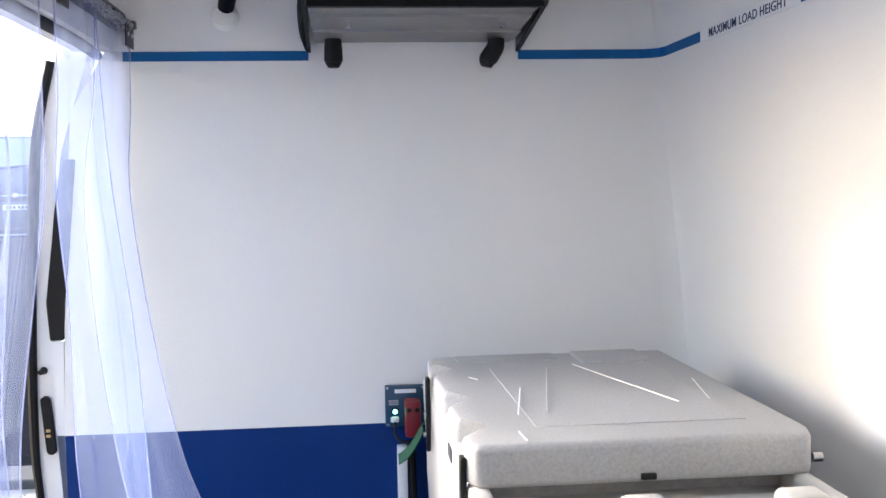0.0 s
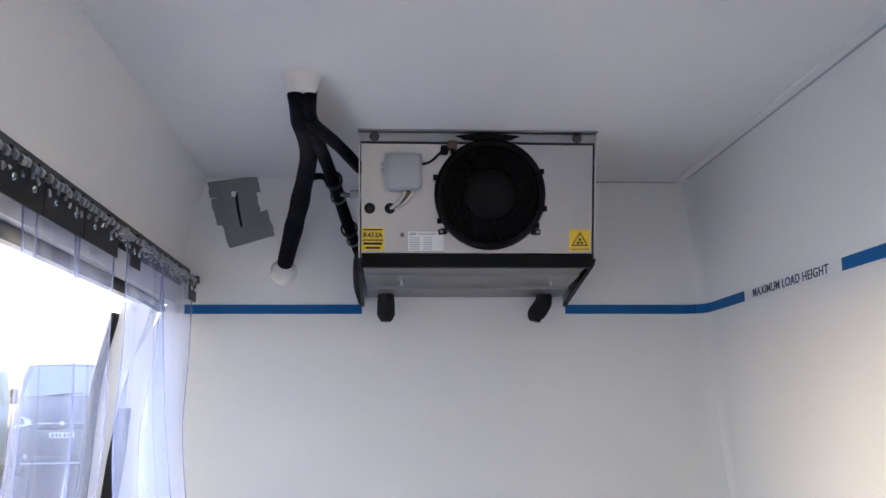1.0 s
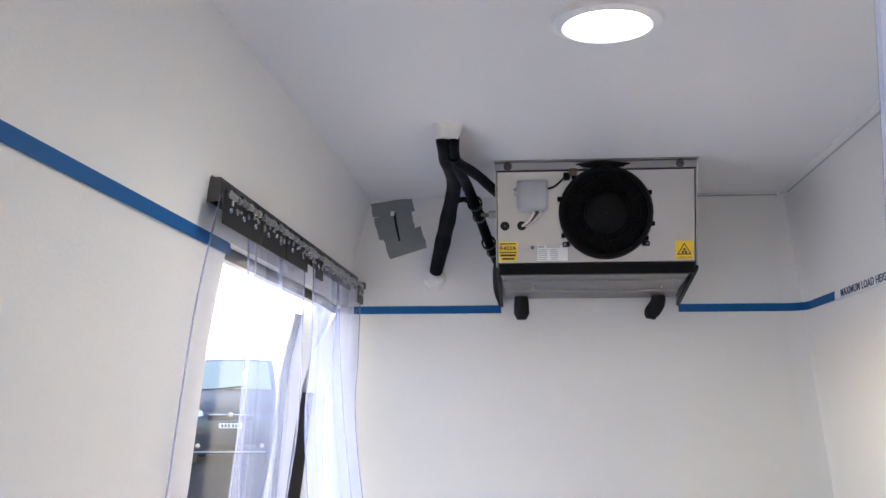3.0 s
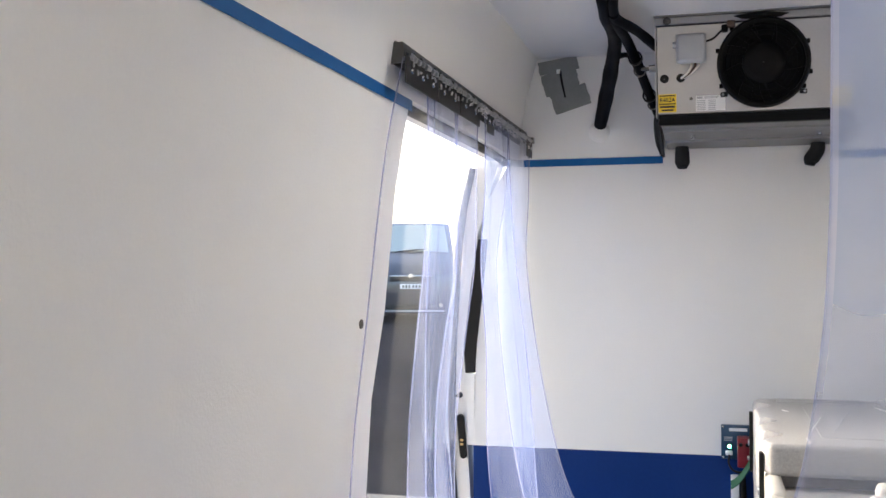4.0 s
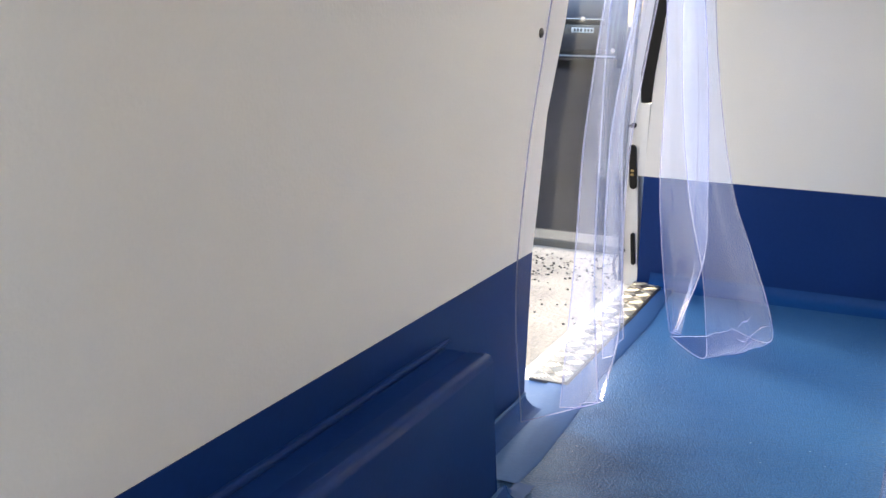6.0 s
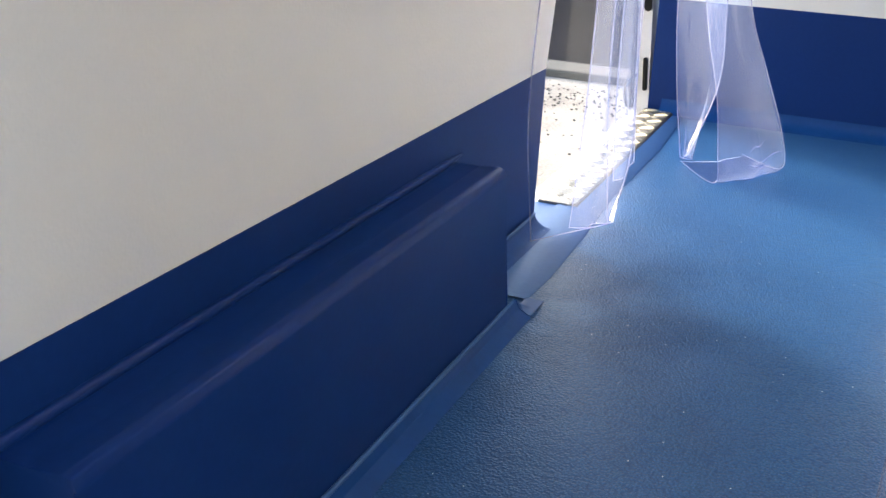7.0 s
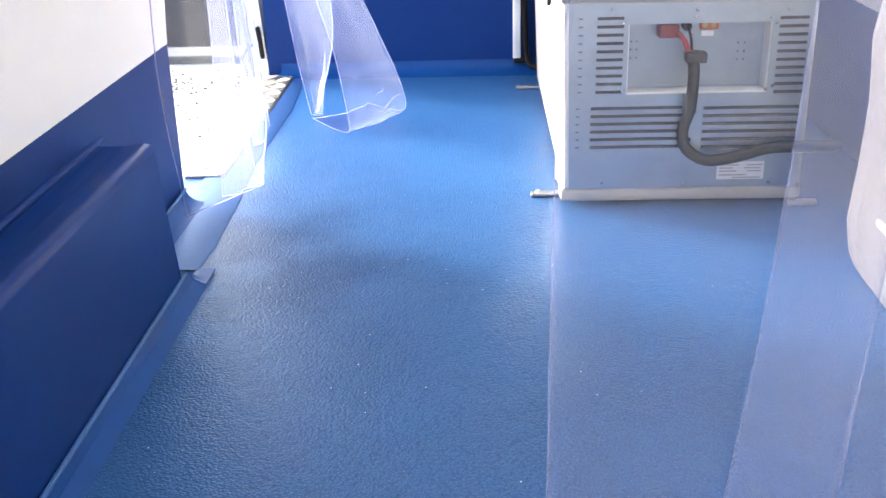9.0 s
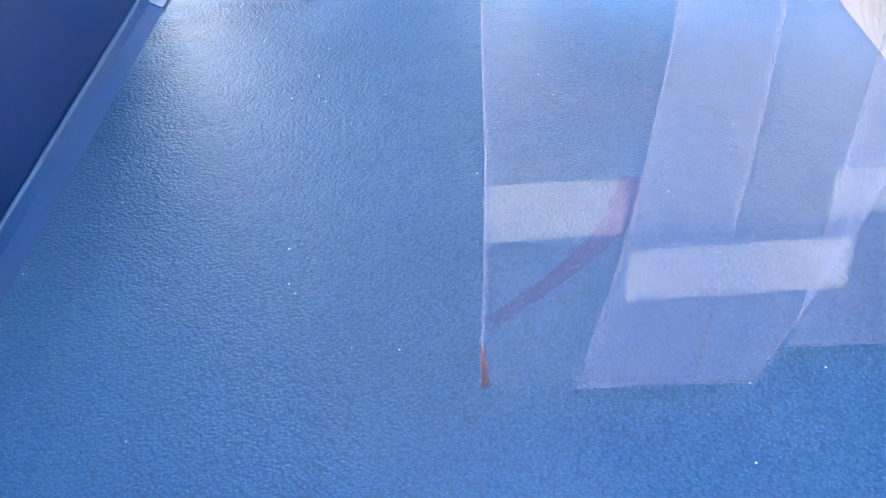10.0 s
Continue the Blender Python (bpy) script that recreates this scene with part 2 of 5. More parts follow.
M_YELLOW = mat("yellow_sticker", (0.80, 0.56, 0.02), 0.4, vary=0.06, bump=0)
M_ROTO = mat("speckled_grey_rotomould", (0.43, 0.425, 0.41), 0.5, vary=0.09, big=4, fine=170, bump=0.3, depth=0.0012)
M_ROTOLID = mat("granite_grey_rotomould", (0.34, 0.345, 0.35), 0.55, vary=0.16, big=170, fine=420, bump=0.3, depth=0.0012)
# darker rotomould grey, only for the shade below the lid
M_LIDSHADE = mat("shaded_grey_rotomould", (0.26, 0.26, 0.265), 0.55, vary=0.2, big=60, fine=300, bump=0.2, depth=0.001)
M_GROOVE = mat("pale_scratch", (0.78, 0.78, 0.76), 0.6, vary=0.05, bump=0)
M_TEAL = mat("dark_teal_panel", (0.010, 0.050, 0.105), 0.4, vary=0.08, bump=0)
M_RED = mat("red_connector", (0.19, 0.008, 0.016), 0.42, vary=0.12, bump=0)
M_ORANGE = mat("orange_connector", (0.62, 0.17, 0.02), 0.42, vary=0.1, bump=0)
M_GREEN = mat("green_webbing", (0.03, 0.12, 0.06), 0.6, vary=0.2, fine=200, bump=0.4)
M_SEALWHITE = mat("white_sealant", (0.76, 0.75, 0.73), 0.45, vary=0.04, big=20, fine=60, bump=0.3, depth=0.003)
M_VANWHITE = mat("white_van_paint", (0.78, 0.79, 0.80), 0.2, vary=0.02, bump=0, coat=0.5)
M_TREAD = mat("aluminium_tread_plate", (0.24, 0.235, 0.215), 0.5, 1.0, vary=0.16, big=14, fine=90, bump=0.1, depth=0.0008)
M_TREADBAR = mat("polished_tread_bar", (0.54, 0.53, 0.50), 0.45, 1.0, vary=0.10, big=20, fine=90, bump=0)
M_BROWN = mat("brown_plastic", (0.10, 0.055, 0.03), 0.5, vary=0.2, bump=0)
M_BRASS = mat("brass_fitting", (0.55, 0.42, 0.2), 0.3, 1.0, vary=0.1, bump=0)
M_PVC = pvc_material("clear_pvc_strip", clear=(0.95, 0.955, 0.985), haze=0.022, hazecol=(0.80, 0.86, 0.94), shine=0.022, graze=0.14, upper=5.0)
M_PVC_REAR = pvc_material("clear_pvc_rear_strip", haze=0.065, hazecol=(0.56, 0.68, 1.0), shine=0.035, upper=9.0)
M_PVC_REAR2 = pvc_material("lavender_pvc_rear_strip", clear=(0.90, 0.92, 0.985), haze=0.15, hazecol=(0.52, 0.62, 0.98), shine=0.035, upper=1.5)
M_PVC_HAZE = pvc_material("hazed_pvc_strip", haze=0.12, gloss=0.12, hazecol=(0.44, 0.55, 0.95), cloud=0.35, upper=2.0)
M_PVC_MILK = pvc_material("scuffed_pvc_strip", clear=(0.90, 0.92, 0.985), haze=0.15, gloss=0.12, hazecol=(0.40, 0.52, 0.95), cloud=0.35, upper=1.7)
M_REARBAND = pvc_material("milky_pvc_border", clear=(0.90, 0.91, 0.985), haze=0.14, hazecol=(0.66, 0.73, 1.0), shine=0.03, upper=4.4)
M_REAREDGE = pvc_material("hazy_pvc_edge", clear=(0.93, 0.94, 0.985), haze=0.12, hazecol=(0.66, 0.70, 0.97), shine=0.01, graze=0.05)
M_PVCEDGE = pvc_material("pale_pvc_edge", clear=(0.55, 0.57, 0.86), haze=0.24, gloss=0.3, hazecol=(0.70, 0.76, 1.0), shine=0.04, graze=0.1)
M_REFLECTION = pvc_material("pale_pvc_reflection", clear=(0.98, 0.98, 0.99), haze=0.10, gloss=0.4, hazecol=(0.85, 0.88, 0.95), shine=0.0, graze=0.0, soft=True)
M_REDDISH = pvc_material("reddish_pvc_streak", clear=(0.97, 0.91, 0.955), haze=0.03, gloss=0.4, hazecol=(0.6, 0.35, 0.55), shine=0.0, graze=0.0)
M_ORANGESPOT = pvc_material("orange_pvc_spot", clear=(0.93, 0.80, 0.74), haze=0.10, gloss=0.4, hazecol=(0.55, 0.20, 0.10), shine=0.0, graze=0.0)
M_LED = glow("green_led", (0.1, 1.0, 0.45), 6.0)
M_LENS = glow("downlight_lens", (1.0, 0.96, 0.9), 9.0)
M_GRAVEL = mat("pale_gravel", (0.32, 0.29, 0.25), 0.95, vary=0.4, big=3, fine=45, bump=0.8, depth=0.02)
M_CRUMB = mat("dark_gravel_crumbs", (0.055, 0.05, 0.042), 0.95, vary=0.4, big=20, fine=90, bump=0)
M_CONCRETE = mat("pale_concrete_kerb", (0.07, 0.07, 0.067), 0.9, vary=0.15, big=3, fine=30, bump=0.3)
M_UNSEENWALL = mat("grey_unseen_wall", (0.24, 0.24, 0.24), 0.9, vary=0.12, big=0.8, fine=30, bump=0.3)
M_TARMAC = mat("dark_tarmac", (0.019, 0.019, 0.023), 0.95, vary=0.5, big=0.3, fine=25, bump=0, spec=0.0)
M_CARDARK = mat("dark_blue_car_paint", (0.016, 0.02, 0.034), 0.35, vary=0.05, bump=0, coat=1.0)
M_CARPALE = mat("pale_silver_car_paint", (0.45, 0.48, 0.5), 0.3, vary=0.05, bump=0, coat=1.0)
# reflected sky put into the base colour as a pale grey-green
M_GLASS = mat("sky_pale_car_glass", (0.40, 0.42, 0.39), 0.16, vary=0.05, bump=0, spec=0.2)
# paler zinc: ceiling reflection and corner highlight put into the colour
M_LITFOLD = mat("lit_zinc_fold", (0.80, 0.80, 0.79), 0.5, 0.4, vary=0.06, big=12, fine=70, bump=0.05, depth=0.0005)
M_CHROME = mat("chrome_trim", (0.75, 0.75, 0.76), 0.15, 1.0, vary=0.03, bump=0)
M_HEADLAMP = mat("clear_headlamp", (0.7, 0.72, 0.75), 0.1, 0.6, vary=0.05, bump=0)
M_BARK = mat("grey_brown_bark", (0.09, 0.075, 0.06), 0.9, vary=0.3, big=4, fine=30, bump=0.5, depth=0.02)
M_LEAF = mat("dry_olive_leaves", (0.10, 0.09, 0.035), 0.8, vary=0.35, big=3, bump=0)


# ---- mesh helpers ----
def link_mesh(name, bm, material, parent=None, label="", smooth=False):
    me = bpy.data.meshes.new(name)
    bmesh.ops.recalc_face_normals(bm, faces=bm.faces[:])
    bm.to_mesh(me)
    bm.free()
    for m in material if isinstance(material, (list, tuple)) else [material]:
        me.materials.append(m)
    if smooth:
        for p in me.polygons:
            p.use_smooth = True
        me.set_sharp_from_angle(angle=radians(38))
    ob = new(name, me)
    if parent:
        ob.parent = parent
    if label:
        tagged(ob, label)
    return ob


def part(name, bm, material, parent, label="", smooth=True):
    return link_mesh(name, bm, material, parent, label, smooth)


def thing(name, label, category, at=(0, 0, 0), group=""):
    ob = new(name)
    ob.empty_display_size = 0.05
    ob.location = at
    return tagged(ob, label, category, group)


def structure(name, bm, material, smooth=False, label="", category=""):
    return tagged(link_mesh(name, bm, material, None, "", smooth), label, category, "", "structure")


def box(x0, y0, z0, x1, y1, z1, bevel=0.0, seg=2, bm=None):
    bm = bm or bmesh.new()
    vs = bmesh.ops.create_cube(bm, size=1)["verts"]
    for v in vs:
        v.co = ((x0 + x1) / 2 + v.co.x * (x1 - x0), (y0 + y1) / 2 + v.co.y * (y1 - y0), (z0 + z1) / 2 + v.co.z * (z1 - z0))
    if bevel:
        es = list({e for v in vs for e in v.link_edges})
        bmesh.ops.bevel(bm, geom=es, offset=bevel, segments=seg, affect="EDGES", profile=0.5)
    return bm


def prism(pts, axis, a, b, bevel=0.0, seg=2, bm=None):
    """A polygon given in the two other axes (in x, y, z order), drawn out along axis from a to b."""
    bm = bm or bmesh.new()

    def place(p, h):
        q = list(p)
        q.insert("xyz".index(axis), h)
        return q
    lo = [bm.verts.new(place(p, a)) for p in pts]
    hi = [bm.verts.new(place(p, b)) for p in pts]
    n = len(pts)
    fs = [bm.faces.new(lo), bm.faces.new(hi[::-1])]
    fs += [bm.faces.new((lo[i], hi[i], hi[(i + 1) % n], lo[(i + 1) % n])) for i in range(n)]
    if bevel:
        es = list({e for f in fs for e in f.edges})
        bmesh.ops.bevel(bm, geom=es, offset=bevel, segments=seg, affect="EDGES", profile=0.5)
    return bm


def cyl(p, q, r0, r1=None, n=16, bm=None, caps=True):
    bm = bm or bmesh.new()
    p, q = Vector(p), Vector(q)
    d = q - p
    m = Matrix.Translation((p + q) / 2) @ d.to_track_quat("Z", "Y").to_matrix().to_4x4()
    bmesh.ops.create_cone(bm, cap_ends=caps, segments=n, radius1=r0, radius2=r0 if r1 is None else r1, depth=d.length, matrix=m)
    return bm


def smooth_path(pts, n=8):
    """Points along a Catmull-Rom curve through pts."""
    P = [Vector(p) for p in pts]
    P = [P[0] * 2 - P[1]] + P + [P[-1] * 2 - P[-2]]
    out = []
    for i in range(1, len(P) - 2):
        for k in range(n):
            t = k / n
            a, b, c, d = P[i - 1:i + 3]
            out.append(0.5 * (2 * b + (c - a) * t + (2 * a - 5 * b + 4 * c - d) * t * t + (3 * b - a - 3 * c + d) * t ** 3))
    return out + [P[-2]]


def bm_solid(bm, geom, thickness):
    bm.normal_update()
    bmesh.ops.solidify(bm, geom=geom, thickness=thickness)


def tube(pts, r, n=10, steps=8, bm=None, wobble=0.0):
    """A pipe or cable along a smooth path. r: one radius or one for each given point."""
    bm = bm or bmesh.new()
    path = smooth_path(pts, steps)
    rs = r if isinstance(r, (list, tuple)) else [r] * len(pts)
    up = Vector((0.31, 0.2, 0.93))
    rings = []
    for i, p in enumerate(path):
        d = (path[min(i + 1, len(path) - 1)] - path[max(i - 1, 0)]).normalized()
        s = d.cross(up).normalized()
        t = s.cross(d)
        f = i / steps
        k = min(int(f), len(rs) - 2)
        rad = rs[k] + (rs[k + 1] - rs[k]) * (f - k)
        rad *= 1 + wobble * noise.noise(p * 14)
        rings.append([bm.verts.new(p + (s * math.cos(a) + t * math.sin(a)) * rad) for a in (2 * math.pi * j / n for j in range(n))])
    for a, b in zip(rings, rings[1:]):
        for j in range(n):
            bm.faces.new((a[j], a[(j + 1) % n], b[(j + 1) % n], b[j]))
    bm.faces.new(rings[0][::-1])
    bm.faces.new(rings[-1])
    return bm


def lathe(profile, at, axis="z", n=40, bm=None):
    """A closed turned shape: (radius, height) pairs round an axis through at."""
    bm = bm or bmesh.new()
    rings = []
    for r, h in profile:
        ring = []
        for j in range(n):
            a = 2 * math.pi * j / n
            v = [r * math.cos(a), r * math.sin(a)]
            v.insert("xyz".index(axis), h)
            ring.append(bm.verts.new(Vector(at) + Vector(v)))
        rings.append(ring)
    for a, b in zip(rings, rings[1:] + rings[:1]):
        for j in range(n):
            bm.faces.new((a[j], a[(j + 1) % n], b[(j + 1) % n], b[j]))
    return bm


def sheet(fn, nu, nv, thick, flip=1):
    """A thin slab fn(u, v) with real thickness; its rim takes the second material."""
    bm = bmesh.new()
    g = [[Vector(fn(i / nu, j / nv)) for j in range(nv + 1)] for i in range(nu + 1)]
    nrm = [[Vector()] * (nv + 1) for _ in range(nu + 1)]
    mid = [[bm.verts.new(p) for p in row] for row in g]
    for i in range(nu + 1):
        for j in range(nv + 1):
            du = g[min(i + 1, nu)][j] - g[max(i - 1, 0)][j]
            dv = g[i][min(j + 1, nv)] - g[i][max(j - 1, 0)]
            nrm[i][j] = du.cross(dv).normalized() * thick / 2
    for i in range(nu):
        for j in range(nv):
            bm.faces.new((mid[i][j], mid[i + 1][j], mid[i + 1][j + 1], mid[i][j + 1]))
    rim = [(i, 0) for i in range(nu)] + [(nu, j) for j in range(nv)] + [(i, nv) for i in range(nu, 0, -1)] + [(0, j) for j in range(nv, 0, -1)]
    c = Vector(g[nu // 2][nv // 2])
    lip = {}
    for i, j in rim:
        inner = (g[min(max(i, 1), nu - 1)][min(max(j, 1), nv - 1)] - g[i][j])
        inner = inner.normalized() * thick * 0.6 if inner.length else inner
        lip[i, j] = [bm.verts.new(g[i][j] + k) for k in (nrm[i][j] + inner, nrm[i][j], -nrm[i][j], -nrm[i][j] + inner)]
    for p, q in zip(rim, rim[1:] + rim[:1]):
        for k in range(3):
            bm.faces.new((lip[p][k], lip[q][k], lip[q][k + 1], lip[p][k + 1])).material_index = 1
    return bm


def lettering(text, size, m, material, parent, label, name="lettering", width=0.04, bold=0.010):
    """Flat raised letters, centred, reading along x in their own frame, placed by m."""
    cu = bpy.data.curves.new(name, "FONT")
    cu.body, cu.size, cu.align_x, cu.align_y, cu.extrude = text, size, "CENTER", "CENTER", 0.0004
    cu.offset, cu.space_character = bold * size, 1.08
    tmp = bpy.data.objects.new(name, cu)
    me = bpy.data.meshes.new_from_object(tmp)
    bpy.data.objects.remove(tmp)
    me.materials.append(material)
    xs = [v.co.x for v in me.vertices]
    me.transform(m @ Matrix.Diagonal((width / (max(xs) - min(xs)), 1, 1, 1)))
    ob = new(name, me)
    ob.parent = parent
    return tagged(ob, label)


def interp(table, z):
    for (z0, x0), (z1, x1) in zip(table, table[1:]):
        if z <= z1:
            return x0 + (x1 - x0) * (z - z0) / (z1 - z0)
    return table[-1][1]


# ---- the van's lined load space ----
CEIL = 1.695
REAR = -3.15
DOOR = -1.28
DADO = 0.376
LEFT = [(0, 0.0), (0.376, 0.005), (0.485, 0.013), (0.687, 0.025), (0.885, 0.056), (1.145, 0.081), (1.264, 0.1), (1.338, 0.113), (1.55, 0.142), (1.70, 0.185)]
RIGHT = [(0, 1.63), (0.376, 1.616), (0.5, 1.609), (0.8, 1.583), (1.108, 1.547), (1.336, 1.524), (1.55, 1.502), (1.70, 1.482)]


def xl(z):
    return interp(LEFT, z)


def xr(z):
    return interp(RIGHT, z)


def wall_profile(f, z0, z1, out):
    zs = sorted({z0, z1, *(z for z, _ in (LEFT if out < 0 else RIGHT) if z0 < z < z1)})
    return [(f(z), z) for z in zs] + [(f(z1) + out, z1), (f(z0) + out, z0)]


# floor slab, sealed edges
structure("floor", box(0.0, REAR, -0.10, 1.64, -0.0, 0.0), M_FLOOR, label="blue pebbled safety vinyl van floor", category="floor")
structure("wall_left", prism(wall_profile(xl, DADO, CEIL + 0.03, -0.10), "y", REAR, DOOR), M_WHITE, True)
structure("wall_left_lower", prism(wall_profile(xl, -0.10, DADO - 0.001, -0.10), "y", REAR, DOOR), M_BLUE, True)
structure("wall_left_header", prism(wall_profile(xl, 1.352, CEIL + 0.03, -0.10), "y", DOOR, 0.0), M_WHITE, True)
structure("wall_right", prism(wall_profile(xr, DADO, CEIL + 0.03, 0.10), "y", REAR, 0.0), M_WHITE, True)
structure("wall_right_lower", prism(wall_profile(xr, -0.10, DADO - 0.001, 0.10), "y", REAR, 0.0), M_BLUE, True)
structure("wall_front", prism([(-0.045, DADO), (1.70, DADO), (1.70, CEIL + 0.03), (0.09, CEIL + 0.03), (0.09, 1.352), (0.0, 1.2), (-0.03, 0.8)], "y", 0.0, 0.09), M_WHITE)
structure("wall_front_lower", box(-0.045, 0.0, -0.10, 1.70, 0.09, DADO - 0.001), M_BLUE)
structure("ceiling", box(0.10, REAR, CEIL, 1.56, 0.09, CEIL + 0.06), M_CEIL)
structure("trim_right", prism([(1.455, CEIL + 0.001), (1.455, CEIL - 0.004), (1.478, CEIL - 0.004), (1.482, CEIL + 0.001)], "y", REAR, -0.012), M_WHITE)
structure("trim_right_joint", prism([(1.4775, CEIL + 0.001), (1.4775, CEIL - 0.0042), (1.4835, CEIL - 0.0058), (1.49, CEIL + 0.001)], "y", REAR, -0.004), M_GREY)
structure("trim_front", box(1.12, -0.014, CEIL - 0.004, 1.462, 0.0, CEIL + 0.001), M_WHITE)
structure("trim_front_joint", box(1.12, -0.003, CEIL - 0.008, 1.478, 0.002, CEIL - 0.0045), M_GREY)
structure("trim_end_cap", box(1.455, -0.035, CEIL - 0.013, 1.485, -0.002, CEIL - 0.002, 0.003), M_WHITE)

# unseen wall added behind the camera to hold back sky light from the rear
structure("wall_rear", box(-6.0, -5.6, GROUND, 8.0, -5.4, 4.8), M_UNSEENWALL)

# coved sealant along bulkhead, wheel box and threshold
def cove(a, b, r, flat, n=6):
    """A hollow fillet from (0, r) down to (flat, 0) in the local wall/floor plane, as polygon points."""
    pts = [(0.0, 0.0)] + [(0.0, r)]
    for k in range(1, n + 1):
        t = math.pi / 2 * k / n
        pts.append((flat * (1 - math.cos(t)), r * (1 - math.sin(t)) + 0.0006))
    return pts


cv = [(-d, z) for d, z in cove(0, 0, 0.045, 0.06)]
structure("floor_edge_front", prism(cv, "x", 0.0, 1.62), M_SKIRT, True)
bm = bmesh.new()
edge = [(-1.672, 0.124), (-1.55, 0.130), (-1.28, 0.122), (-0.98, 0.104), (-0.45, 0.108), (-0.05, 0.085)]
top = [[bm.verts.new((x, y, z)) for x, z in ((-0.0, 0.0035), (e, 0.0035), (e + 0.004, 0.0005))] for y, e in edge]
for a, b in zip(top, top[1:]):
    for j in range(2):
        bm.faces.new((a[j], a[j + 1], b[j + 1], b[j]))
structure("floor_edge_door", bm, M_COVE, True)
cvl = [(0.003 + d, z + 0.004) for d, z in cove(0, 0, 0.034, 0.042)]
structure("floor_edge_left", prism(cvl, "y", -1.775, DOOR), M_SKIRT, True)
structure("floor_edge_left_bead", tube([(0.0075, -1.77, 0.040), (0.0075, -1.5, 0.040), (0.007, -1.32, 0.039), (0.004, DOOR - 0.005, 0.038)], 0.0035, 8), M_COVE, True)

# boxed-in wheel arches
wb = [(0.0, 0.0), (0.130, 0.0), (0.124, 0.02), (0.1105, 0.284), (0.105, 0.295), (0.095, 0.2985), (0.055, 0.2925), (0.020, 0.2925), (0.0, 0.294)]
structure("wheel_box_left", prism(wb, "y", -2.845, -1.775, 0.003, 2), M_BLUE, True)
structure("wheel_box_bead", tube([(0.006, -2.84, 0.296), (0.006, -2.3, 0.297), (0.006, -1.85, 0.297), (0.005, -1.735, 0.297)], [0.0085, 0.0085, 0.008, 0.002], 14), M_BLUE, True)
cvw = [(0.121, 0.0), (0.1262, 0.030), (0.131, 0.029), (0.138, 0.013), (0.158, 0.003), (0.163, 0.0005)]
structure("floor_edge_wheel_box", prism(cvw, "y", -2.86, -1.742), M_SKIRT, True)
structure("wheel_box_floor_bead", tube([(0.1285, -2.85, 0.030), (0.1285, -2.3, 0.030), (0.1280, -1.9, 0.029), (0.1270, -1.752, 0.027)], 0.0042, 8), M_COVE, True)
bm = bmesh.new()
ends = [[bm.verts.new((x, y, max(0.003, z * k))) for x, z in cvw[1:]] for y, k in ((-1.742, 1.0), (-1.722, 0.45), (-1.700, 0.12), (-1.668, 0.0))]
for a, b in zip(ends, ends[1:]):
    for j in range(len(a) - 1):
        bm.faces.new((a[j], b[j], b[j + 1], a[j + 1]))
bm_solid(bm, geom=bm.faces[:], thickness=0.0015)
structure("floor_patch", bm, M_SKIRT, True)
wbr = [(1.64, 0.0), (1.50, 0.0), (1.512, 0.285), (1.522, 0.302), (1.64, 0.29)]
structure("wheel_box_right", prism(wbr, "y", -2.845, -1.775, 0.010, 3), M_BLUE, True)
cvr = [(1.512 - d, z) for d, z in cove(0, 0, 0.035, 0.048)]
structure("floor_edge_right", prism(cvr, "y", REAR, -1.70), M_SKIRT, True)

# tape line at the load limit
def tape_piece(name, pts, parent):
    bm = bmesh.new()
    lo = [bm.verts.new((x, y, z - 0.0115)) for x, y, z in pts]
    hi = [bm.verts.new((x, y, z + 0.0130)) for x, y, z in pts]
    for i in range(len(pts) - 1):
        bm.faces.new((lo[i], lo[i + 1], hi[i + 1], hi[i]))
    bm_solid(bm, geom=bm.faces[:], thickness=0.0012)
    return part(name, bm, M_TAPE, parent, smooth=False)


ZT = 1.338
tape = tagged(thing("load_line_tape", "narrow blue vinyl tape stuck along the white walls", "tape"), kind="")
xt, xq = xl(ZT) + 0.0022, xr(ZT) - 0.0022
tape_piece("tape_left", [(xt, REAR, ZT), (xt, -1.262, ZT)], tape)
tape_piece("tape_front", [(0.135, -0.0022, ZT), (0.600, -0.0022, ZT)], tape)
tape_piece("tape_corner", [(1.144, -0.0022, ZT), (1.47, -0.0022, ZT), (1.497, -0.012, ZT), (1.515, -0.03, ZT), (xq, -0.06, ZT), (xq, -0.323, ZT)], tape)
tape_piece("tape_right", [(xq, -0.849, ZT), (xq, REAR, ZT)], tape)
lab = thing("load_height_label", "white vinyl label with dark blue capital lettering", "label", (xq, -0.586, ZT))
part("backing", box(-0.001, -0.263, -0.0135, 0.0008, 0.263, 0.0135), M_LABEL, lab, smooth=False)
lettering("MAXIMUM LOAD HEIGHT", 0.0275, pose(-0.0016, -0.0, 0.0, 90, 0, -90), M_INK, lab, "dark blue capital lettering", width=0.412)

# rounded corner between bulkhead and side wall
bm = bmesh.new()
cor = [[bm.verts.new((xr(z) - d * 0.05, -e * 0.05, z)) for d, e in ((0.0, 1.3), (0.03, 0.6), (0.2, 0.2), (0.6, 0.03), (1.3, 0.0))] for z in (0.0, 0.376, 0.5, 0.8, 1.108, 1.336, 1.55, 1.695)]
for a, b in zip(cor, cor[1:]):
    for j in range(4):
        bm.faces.new((a[j], a[j + 1], b[j + 1], b[j]))
structure("corner_fillet", bm, M_WHITE, True)

